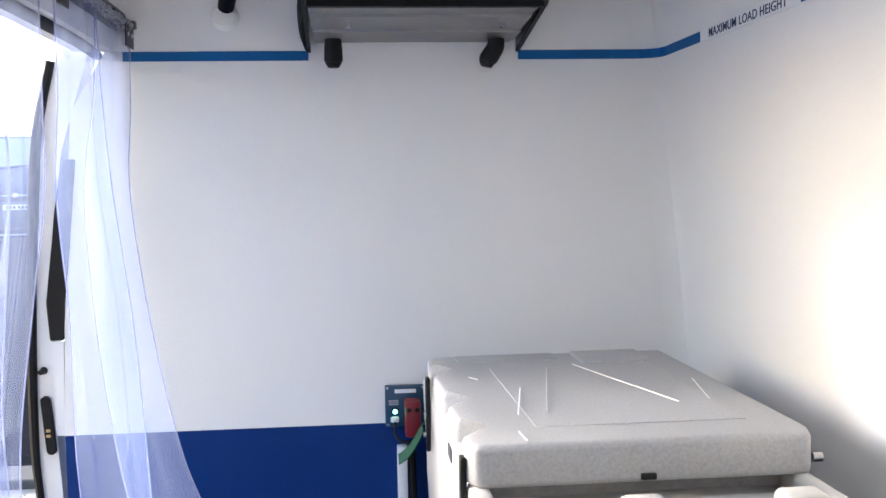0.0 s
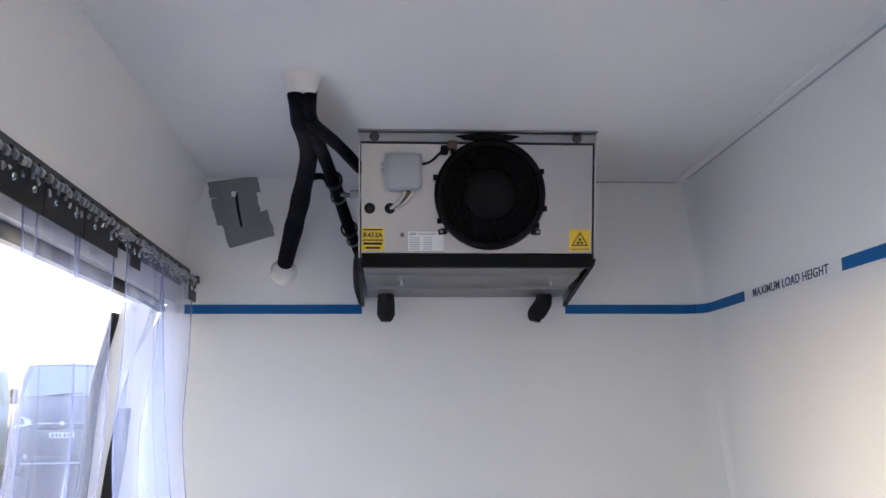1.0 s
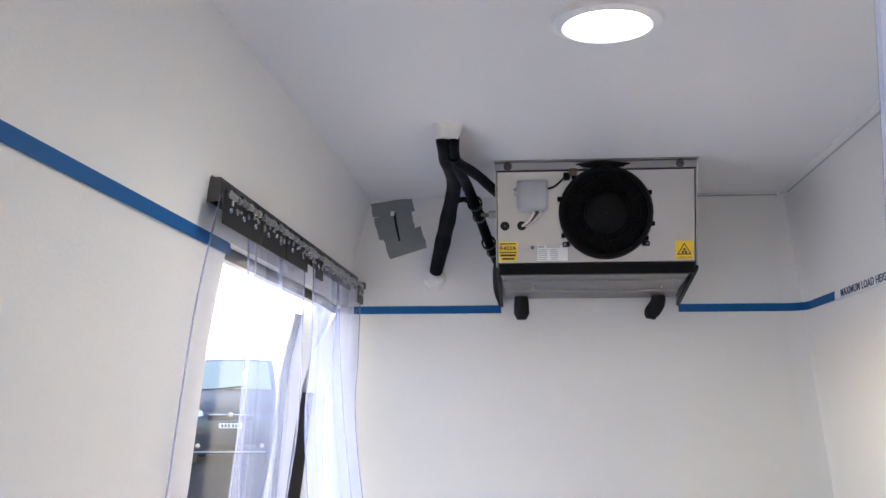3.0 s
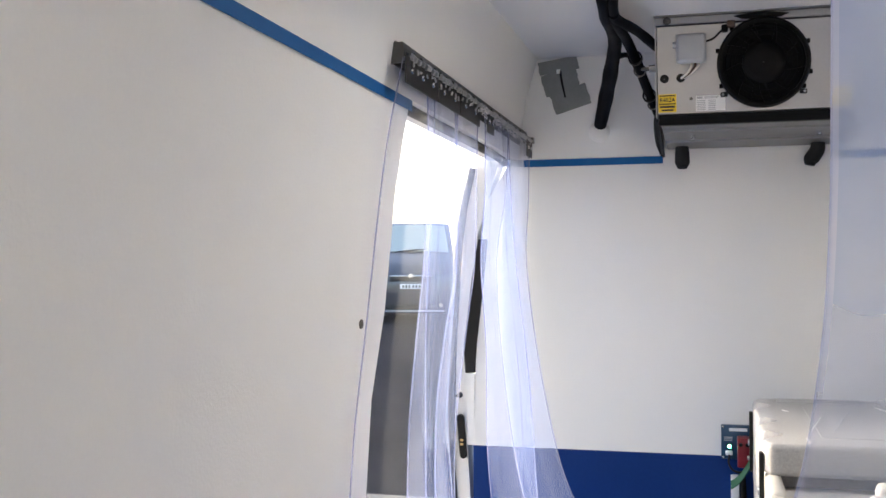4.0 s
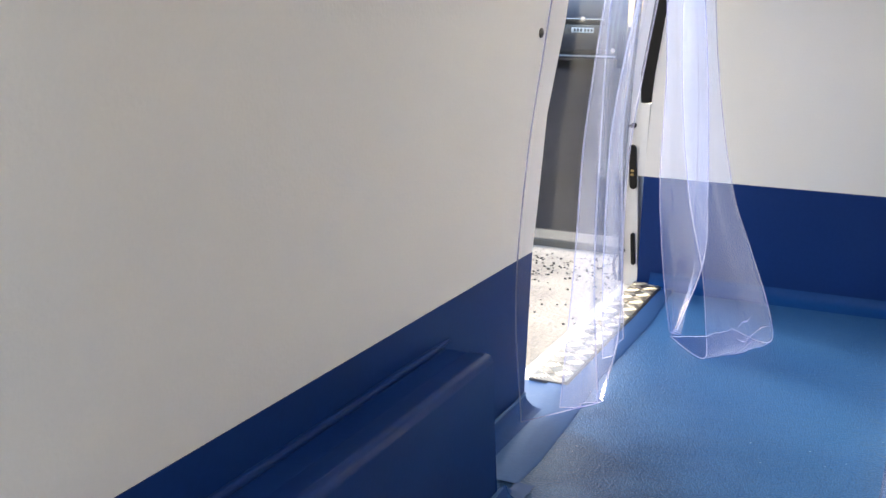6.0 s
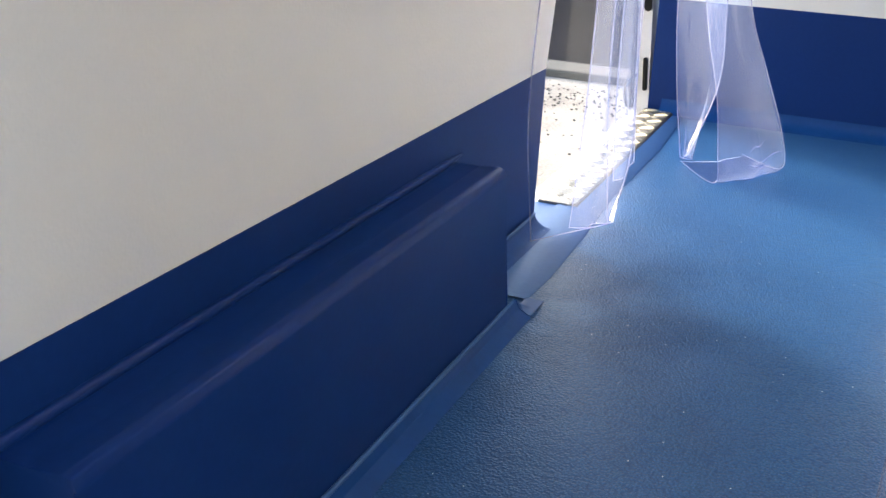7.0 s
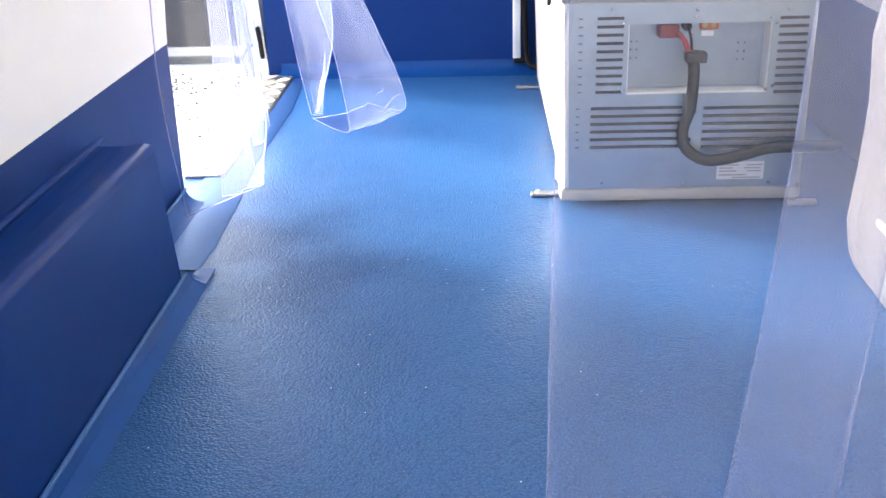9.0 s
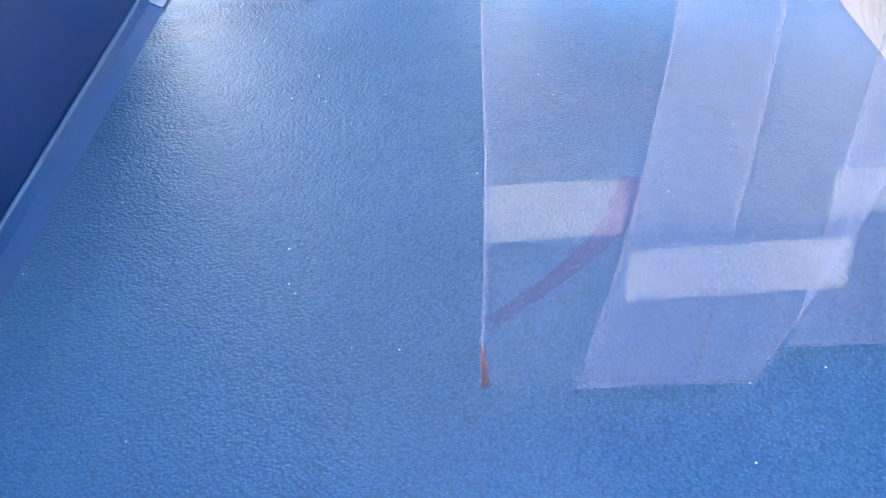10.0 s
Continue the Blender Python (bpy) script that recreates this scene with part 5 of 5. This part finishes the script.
for x, z in ((0.972, 0.438), (1.15, 0.434), (1.338, 0.432), (0.998, 0.408), (1.148, 0.420), (1.305, 0.415), (1.316, 0.403), (0.992, 0.270), (1.0, 0.262), (1.305, 0.262), (1.318, 0.27), (0.962, 0.055), (1.142, 0.052), (1.33, 0.052)):
    part("panel_screw", lathe([(0.001, 0.0), (0.0042, 0.0), (0.0032, -0.0022), (0.001, -0.0026)], (x, PY, z), "y", 10), M_CHROME, gp)
for x, z in [(1.022 + 0.012 * i, 0.36 - 0.018 * j) for i in range(2) for j in range(3)] + [(1.252 + 0.014 * i, 0.352 - 0.018 * j) for i in range(2) for j in range(3)]:
    part("pinhole", box(x - 0.0016, BD - 0.0014, z - 0.0016, x + 0.0016, BD + 0.0004, z + 0.0016), M_SLOT, gp, smooth=False)
part("red_plug", box(1.075, FY0 + 0.008, 0.372, 1.118, BD, 0.402, 0.005), M_RED, gp, "dark red power plug")
part("red_lead", tube([(1.110, FY0 + 0.016, 0.386), (1.126, FY0 - 0.004, 0.370), (1.135, FY0 - 0.020, 0.345)], 0.006, 8), M_RED, gp)
part("socket_knob", lathe([(0.001, -0.001), (0.010, -0.001), (0.010, -0.022), (0.001, -0.024)], (1.137, BD, 0.393), "y", 16), M_BLACK, gp)
part("knob_lead", tube([(1.137, FY0 + 0.022, 0.392), (1.140, FY0 - 0.002, 0.375), (1.141, FY0 - 0.018, 0.345)], 0.003, 6), M_BLACK, gp)
osk = part("orange_socket", box(1.166, BD - 0.014, 0.384, 1.206, BD, 0.404, 0.003), M_ORANGE, gp, "orange socket")
for x in (1.176, 1.194):
    part("socket_pole", cyl((x, BD - 0.013, 0.394), (x, BD - 0.0165, 0.394), 0.0052, n=12), M_BRASS, osk)
part("socket_tag", box(1.172, BD - 0.003, 0.369, 1.198, BD, 0.380), M_LABEL, gp, smooth=False)
cab = part("power_cable", tube([(1.142, FY0 - 0.022, 0.352), (1.146, FY0 - 0.026, 0.30), (1.143, FY0 - 0.026, 0.23), (1.130, FY0 - 0.028, 0.18), (1.138, FY0 - 0.034, 0.142), (1.180, FY0 - 0.04, 0.117), (1.240, FY0 - 0.04, 0.122), (1.32, FY0 - 0.04, 0.142), (1.42, FY0 - 0.03, 0.140), (1.48, FY0 + 0.02, 0.125)], [0.012, 0.0125, 0.0125, 0.0125, 0.0125, 0.013, 0.013, 0.013, 0.013, 0.013], 12), M_RUBBER, fz, "thick black conduit cable")
part("cable_clamp", box(1.126, FY0 - 0.040, 0.328, 1.170, FY0 - 0.005, 0.350, 0.004), M_BLACK, cab)
for z in (0.222, 0.160):
    part("cable_tie", lathe([(0.0125, -0.002), (0.0145, -0.002), (0.0145, 0.002), (0.0125, 0.002)], (1.142 - (0.222 - z) * 0.13, FY0 - 0.026, z), "z", 14), M_BLACK, cab)
rl = part("rating_label", box(1.215, FY0 - 0.0056, 0.060, 1.318, FY0 - 0.0040, 0.100), M_LABEL, gp, "pale rating label with small print", smooth=False)
for k, (x0, x1, z) in enumerate(((1.22, 1.262, 0.093), (1.28, 1.315, 0.093), (1.22, 1.25, 0.086), (1.275, 1.31, 0.086), (1.22, 1.258, 0.079), (1.28, 1.312, 0.079), (1.22, 1.28, 0.070), (1.25, 1.31, 0.064))):
    part("print_line", box(x0, FY0 - 0.0064, z - 0.0014, x1, FY0 - 0.0054, z + 0.0014), M_GREY, rl, smooth=False)
# hold-down feet
for x0, x1, y in ((0.808, 0.90, -1.265), (0.808, 0.90, -0.242), (1.37, 1.44, -1.345)):
    ft = part("mounting_foot", prism([(x0, y - 0.012), (x1, y - 0.012), (x1, y + 0.012), (x0, y + 0.012)], "z", 0.0, 0.010, 0.003, 2), M_STEEL, fz, "flat steel hold-down foot")
    part("foot_bolt", lathe([(0.001, 0.009), (0.006, 0.009), (0.006, 0.014), (0.001, 0.014)], (x0 + 0.016, y, 0), n=6), M_CHROME, ft)

# ---- power outlet on the bulkhead ----
po = thing("power_outlet_panel", "dark teal power outlet panel with red plug and lit green lamp", "power outlet")
part("face_plate", box(0.777, -0.022, 0.370, 0.880, -0.001, 0.478, 0.003), M_TEAL, po)
for x in (0.783, 0.874):
    for z in (0.376, 0.472):
        part("plate_screw", lathe([(0.001, -0.022), (0.004, -0.022), (0.003, -0.0245), (0.001, -0.025)], (x, 0, z), "y", 10), M_CHROME, po)
part("logo_bar", box(0.802, -0.0235, 0.459, 0.858, -0.0215, 0.469), M_LABEL, po, "pale logo stripe", smooth=False)
for k in range(3):
    part("print_line", box(0.786, -0.0232, 0.438 - 0.005 * k, 0.812, -0.0216, 0.4405 - 0.005 * k), M_GREY, po, smooth=False)
part("lamp_ring", lathe([(0.006, -0.021), (0.011, -0.021), (0.010, -0.027), (0.006, -0.027)], (0.802, 0, 0.411), "y", 18), M_BLACK, po)
part("lamp_lens", lathe([(0.001, -0.022), (0.0065, -0.022), (0.0055, -0.028), (0.001, -0.029)], (0.802, 0, 0.411), "y", 16), M_LED, po, "green lit lamp")
part("socket", box(0.790, -0.030, 0.382, 0.812, -0.021, 0.398, 0.004), M_LABEL, po)
rp_ = part("red_plug", box(0.826, -0.075, 0.352, 0.866, -0.020, 0.446, 0.005), M_RED, po, "bright red power plug")
for dx in (0.010, 0.030):
    part("cable_entry", cyl((0.826 + dx, -0.076, 0.425), (0.826 + dx, -0.081, 0.425), 0.006, n=12), M_BLACK, rp_)
part("lead", tube([(0.802, -0.026, 0.385), (0.800, -0.04, 0.36), (0.812, -0.05, 0.340), (0.836, -0.055, 0.335), (0.862, -0.06, 0.35)], 0.0035, 8), M_BLACK, po)
gs = sheet(lambda u, v: (0.806 + 0.062 * v, -0.085 - 0.02 * v + 0.026 * (u - 0.5), 0.300 + 0.055 * v * v + 0.030 * v + 0.020 * (u - 0.5)), 2, 8, 0.003)
part("webbing_strap", gs, [M_GREEN, M_GREEN], po, "green webbing strap")
trk = thing("cable_trunking", "white plastic cable trunking strip on the blue bulkhead", "trunking")
part("channel", box(0.806, -0.030, 0.052, 0.832, -0.0005, 0.318, 0.003), M_LABEL, trk)
part("cable", tube([(0.842, -0.02, 0.33), (0.846, -0.022, 0.2), (0.85, -0.022, 0.08), (0.862, -0.035, 0.035), (0.90, -0.06, 0.02)], 0.010, 8), M_RUBBER, trk)
part("end_gland", box(0.808, -0.034, 0.036, 0.850, -0.006, 0.053, 0.004), M_BLACK, trk)

# ---- outside: ground, kerb, tarmac ----
bm = bmesh.new()
gv = [bm.verts.new((x, y, GROUND)) for x, y in ((-400, -400), (400, -400), (400, 400), (-400, 400))]
bm.faces.new(gv)
structure("ground", bm, M_GRAVEL, label="pale trodden gravel yard", category="ground")
structure("kerb", box(-40, 2.75, GROUND - 0.1, 30, 3.05, GROUND + 0.05, 0.015), M_CONCRETE, label="pale concrete kerb", category="kerb")
bm = bmesh.new()
bm.faces.new([bm.verts.new(p) for p in ((-120, 3.05, GROUND + 0.006), (120, 3.05, GROUND + 0.006), (120, 17.0, -0.27), (-120, 17.0, -0.27))])
bm.faces.new([bm.verts.new(p) for p in ((-120, 17.0, -0.27), (120, 17.0, -0.27), (120, 160, -0.27), (-120, 160, -0.27))])
bmesh.ops.remove_doubles(bm, verts=bm.verts, dist=0.001)
structure("road", bm, M_TARMAC, label="dark damp tarmac car park", category="road")
bm = bmesh.new()
random.seed(4)
for k in range(900):
    if k % 3:
        x, y = random.uniform(-2.6, -0.4), random.gauss(2.25, 0.22)
    else:
        x, y = random.uniform(-1.6, -0.12), random.gauss(0.0, 0.9)
    if y > 2.72:
        continue
    r = random.uniform(0.004, 0.011)
    bmesh.ops.create_icosphere(bm, subdivisions=1, radius=r, matrix=pose(x, y, GROUND + r * 0.3, 0, 0, random.uniform(0, 180)) @ Matrix.Diagonal((1, 0.8, 0.6, 1)))
tagged(link_mesh("gravel_stones", bm, M_CRUMB), "loose dark gravel stones on the yard", "gravel", kind="stuff")


# ---- outside: parked vehicles ----
def hull(profile, w, stations=11, round_front=0.22, round_back=0.12, tumble=0.0, belt=1.0, length=4.3):
    """A vehicle shell: a closed side outline (y, z), front at y = 0, spread over its width with rounded ends and leaning sides."""
    bm = bmesh.new()
    rows = []
    for i in range(stations):
        u = -1 + 2 * i / (stations - 1)
        e = abs(u) ** 3.2
        row = []
        for y, z in profile:
            x = u * w * (1 - tumble * max(0.0, z - belt))
            f = 1 - y / length
            row.append(bm.verts.new((x, y + e * (round_front * f * f - round_back * (1 - f) ** 2), z - 0.035 * e * (z > belt * 0.9))))
        rows.append(row)
    n = len(profile)
    for p, q in zip(rows, rows[1:]):
        for k in range(n):
            bm.faces.new((p[k], p[(k + 1) % n], q[(k + 1) % n], q[k]))
    bm.faces.new(rows[0][::-1])
    bm.faces.new(rows[-1])
    return bm


def pane_on(pts, thickness=0.02):
    bm = bmesh.new()
    bm.faces.new([bm.verts.new(p) for p in pts])
    bm_solid(bm, geom=bm.faces[:], thickness=thickness)
    return bm


def vehicle(name, label, paint, at, turn, length=4.3, width=1.8, height=1.68, nose=0.80, cowl=1.05):
    """Front towards -y. nose: the bonnet's leading edge, cowl: the foot of the windscreen."""
    c = thing(name, label, "car", at)
    c.rotation_euler.z = radians(turn)
    w = width / 2
    ws0, ws1 = 0.98, 0.98 + (height - cowl) * 1.05
    side = [(0.04, 0.24), (0.0, 0.34), (0.0, nose - 0.28), (0.03, nose - 0.10), (0.12, nose), (0.45, nose + (cowl - nose) * 0.62), (ws0, cowl), (ws1, height - 0.06), (ws1 + 0.25, height),
            (length - 0.75, height - 0.02), (length - 0.28, height - 0.22), (length - 0.05, cowl), (length, 0.6), (length - 0.06, 0.26)]
    part("body", hull(side, w, tumble=0.14, belt=cowl - 0.05, length=length), paint, c)

    def over(u, y, z, out=0.012):
        """A point of the shell at side position u, pushed a little outwards."""
        e = abs(u) ** 3.2
        f = 1 - y / length
        return (u * w * (1 - 0.14 * max(0.0, z - cowl + 0.05)), y + e * (0.22 * f * f - 0.12 * (1 - f) ** 2) - out, z - 0.035 * e + out)
    n = 6
    glass = bmesh.new()
    lo = [glass.verts.new(over(-0.90 + 1.8 * k / n, ws0 + 0.05, cowl + 0.045)) for k in range(n + 1)]
    hi = [glass.verts.new(over(-0.86 + 1.72 * k / n, ws1 - 0.04, height - 0.10)) for k in range(n + 1)]
    for k in range(n):
        glass.faces.new((lo[k], lo[k + 1], hi[k + 1], hi[k]))
    bm_solid(glass, geom=glass.faces[:], thickness=0.01)
    part("windscreen", glass, M_GLASS, c, "windscreen with a pale sky reflection in its colour")
    for s in (-1, 1):
        def flank(y, z, out=0.012):
            return (s * (w * (1 - 0.14 * max(0.0, z - cowl + 0.05)) + out), y, z - 0.035)
        part("side_window", pane_on([flank(1.22, cowl + 0.07), flank(length - 0.45, cowl + 0.09), flank(length - 0.75, height - 0.14), flank(ws1 + 0.05, height - 0.12)]), M_GLASS, c, "tinted side window", smooth=False)
        lamp_pts = [over(s * u, y, z, 0.02) for u, y, z in ((0.60, 0.03, nose - 0.16), (0.94, 0.03, nose - 0.22), (0.97, 0.20, nose - 0.02), (0.82, 0.20, nose + 0.03), (0.62, 0.09, nose - 0.06))]
        part("headlight", pane_on(lamp_pts, 0.03), M_HEADLAMP, c, "clear swept headlight", smooth=False)
        part("fog_lamp", lathe([(0.001, -0.01), (0.055, -0.01), (0.055, 0.05), (0.001, 0.05)], (s * (w - 0.30), 0.07, 0.44), "y", 16), M_CHROME, c)
        mir = part("door_mirror", box(s * (w + 0.10) - 0.09, 1.18, cowl + 0.02, s * (w + 0.10) + 0.09, 1.30, cowl + 0.22, 0.04, 3), M_BLACK, c)
        part("mirror_glass", box(s * (w + 0.10) - 0.07, 1.298, cowl + 0.04, s * (w + 0.10) + 0.07, 1.304, cowl + 0.20), M_GLASS, mir, smooth=False)
        for y in (0.85, length - 0.85):
            wh = part("wheel", lathe([(0.20, -0.1), (0.30, -0.1), (0.325, -0.06), (0.325, 0.06), (0.30, 0.1), (0.20, 0.1)], (s * (w - 0.10), y, 0.325), "x", 28), M_RUBBER, c, "black tyre")
            part("rim", lathe([(0.001, -0.06), (0.21, -0.09), (0.21, 0.09), (0.001, 0.06)], (s * (w - 0.10), y, 0.325), "x", 20), M_CHROME, wh)
        part("wiper", cyl((s * 0.1 - 0.28, ws0 - 0.01, cowl + 0.05), (s * 0.1 + 0.28, ws0 + 0.06, cowl + 0.11), 0.012, n=6), M_BLACK, c)
    part("grille", box(-0.52, -0.012, nose - 0.24, 0.52, 0.04, nose - 0.10, 0.02), M_BLACK, c)
    part("grille_bar", box(-0.50, -0.030, nose - 0.125, 0.50, 0.01, nose - 0.095, 0.008), M_CHROME, c, "bright chrome grille bar")
    part("badge", lathe([(0.001, -0.036), (0.055, -0.034), (0.06, -0.02), (0.001, -0.02)], (0, 0, nose - 0.11), "y", 20), M_CHROME, c)
    part("lower_intake", box(-0.62, -0.010, 0.34, 0.62, 0.05, 0.46, 0.03), M_BLACK, c)
    part("bumper_strip", box(-w + 0.22, -0.014, 0.285, w - 0.22, 0.03, 0.315, 0.01), M_GREY, c)
    pl = part("number_plate", box(-0.26, -0.030, nose - 0.42, 0.26, -0.004, nose - 0.305, 0.004), M_LABEL, c, "pale plate with dark bars")
    for k in range(6):
        x = -0.205 + 0.075 * k + (0.02 if k > 2 else 0)
        part("print_bar", box(x, -0.034, nose - 0.395, x + 0.048, -0.029, nose - 0.33), M_BLACKINK, pl, smooth=False)
    return c


def bearing(t_eye, deg, dist):
    return (t_eye[0] - dist * math.sin(radians(deg)), t_eye[1] + dist * math.cos(radians(deg)), -0.27)


EYE = (0.70, -3.1)
vehicle("parked_van", "dark blue parked van facing the open side door", M_CARDARK, bearing(EYE, 16.8, 24.5), 14, 5.0, 2.06, 2.56, 1.26, 1.72)
vehicle("parked_van", "silver parked van beside the dark one", M_CARPALE, bearing(EYE, 21.6, 25.5), 18, 4.9, 1.95, 2.45, 1.15, 1.56)
vehicle("parked_car", "pale grey parked car beside the dark van", M_CARPALE, bearing(EYE, 11.6, 26.0), 10, 4.5, 1.85, 1.75, 0.85, 1.12)


# ---- outside: bare trees and a hedge line ----
def tree(at, h, seed, label):
    rnd = random.Random(seed)
    t = thing("tree", label, "tree", at)
    wood, leaf = bmesh.new(), bmesh.new()

    def grow(p, d, ln, r, depth):
        q = p + d * ln
        cyl(p, q, r, r * 0.62, 6 if depth > 2 else 4, wood, caps=False)
        if depth == 0:
            for _ in range(3):
                c = q + Vector((rnd.gauss(0, 0.12), rnd.gauss(0, 0.12), rnd.gauss(0, 0.1)))
                if rnd.random() < 0.55:
                    s = rnd.uniform(0.03, 0.07)
                    u, v = Vector((rnd.gauss(0, 1), rnd.gauss(0, 1), rnd.gauss(0, 1))).normalized() * s, Vector((rnd.gauss(0, 1), rnd.gauss(0, 1), rnd.gauss(0, 1))).normalized() * s
                    leaf.faces.new([leaf.verts.new(c + k) for k in (u, v, -u, -v)])
            return
        for k in range(3 if depth > 1 else 4):
            nd = (d + Vector((rnd.gauss(0, 0.42), rnd.gauss(0, 0.42), rnd.gauss(0.12, 0.25)))).normalized()
            grow(p + d * ln * rnd.uniform(0.6, 1.0), nd, ln * rnd.uniform(0.6, 0.8), r * 0.55, depth - 1)
    grow(Vector((0, 0, 0)), Vector((0, 0, 1)), h * 0.28, h * 0.022, 5)
    part("trunk", wood, M_BARK, t)
    part("crown", leaf, M_LEAF, t, "sparse dry leaves", smooth=False)
    return t


for k, (deg, dist, h) in enumerate(((8.8, 52, 7.5), (10.6, 60, 7.0), (7.0, 50, 7.0), (13.0, 66, 6.0), (15.6, 70, 5.6), (18.2, 64, 5.8), (20.6, 68, 6.2), (23.5, 62, 6.4))):
    tree(bearing(EYE, deg, dist), h, 11 + k, "bare winter tree with a few dry leaves")
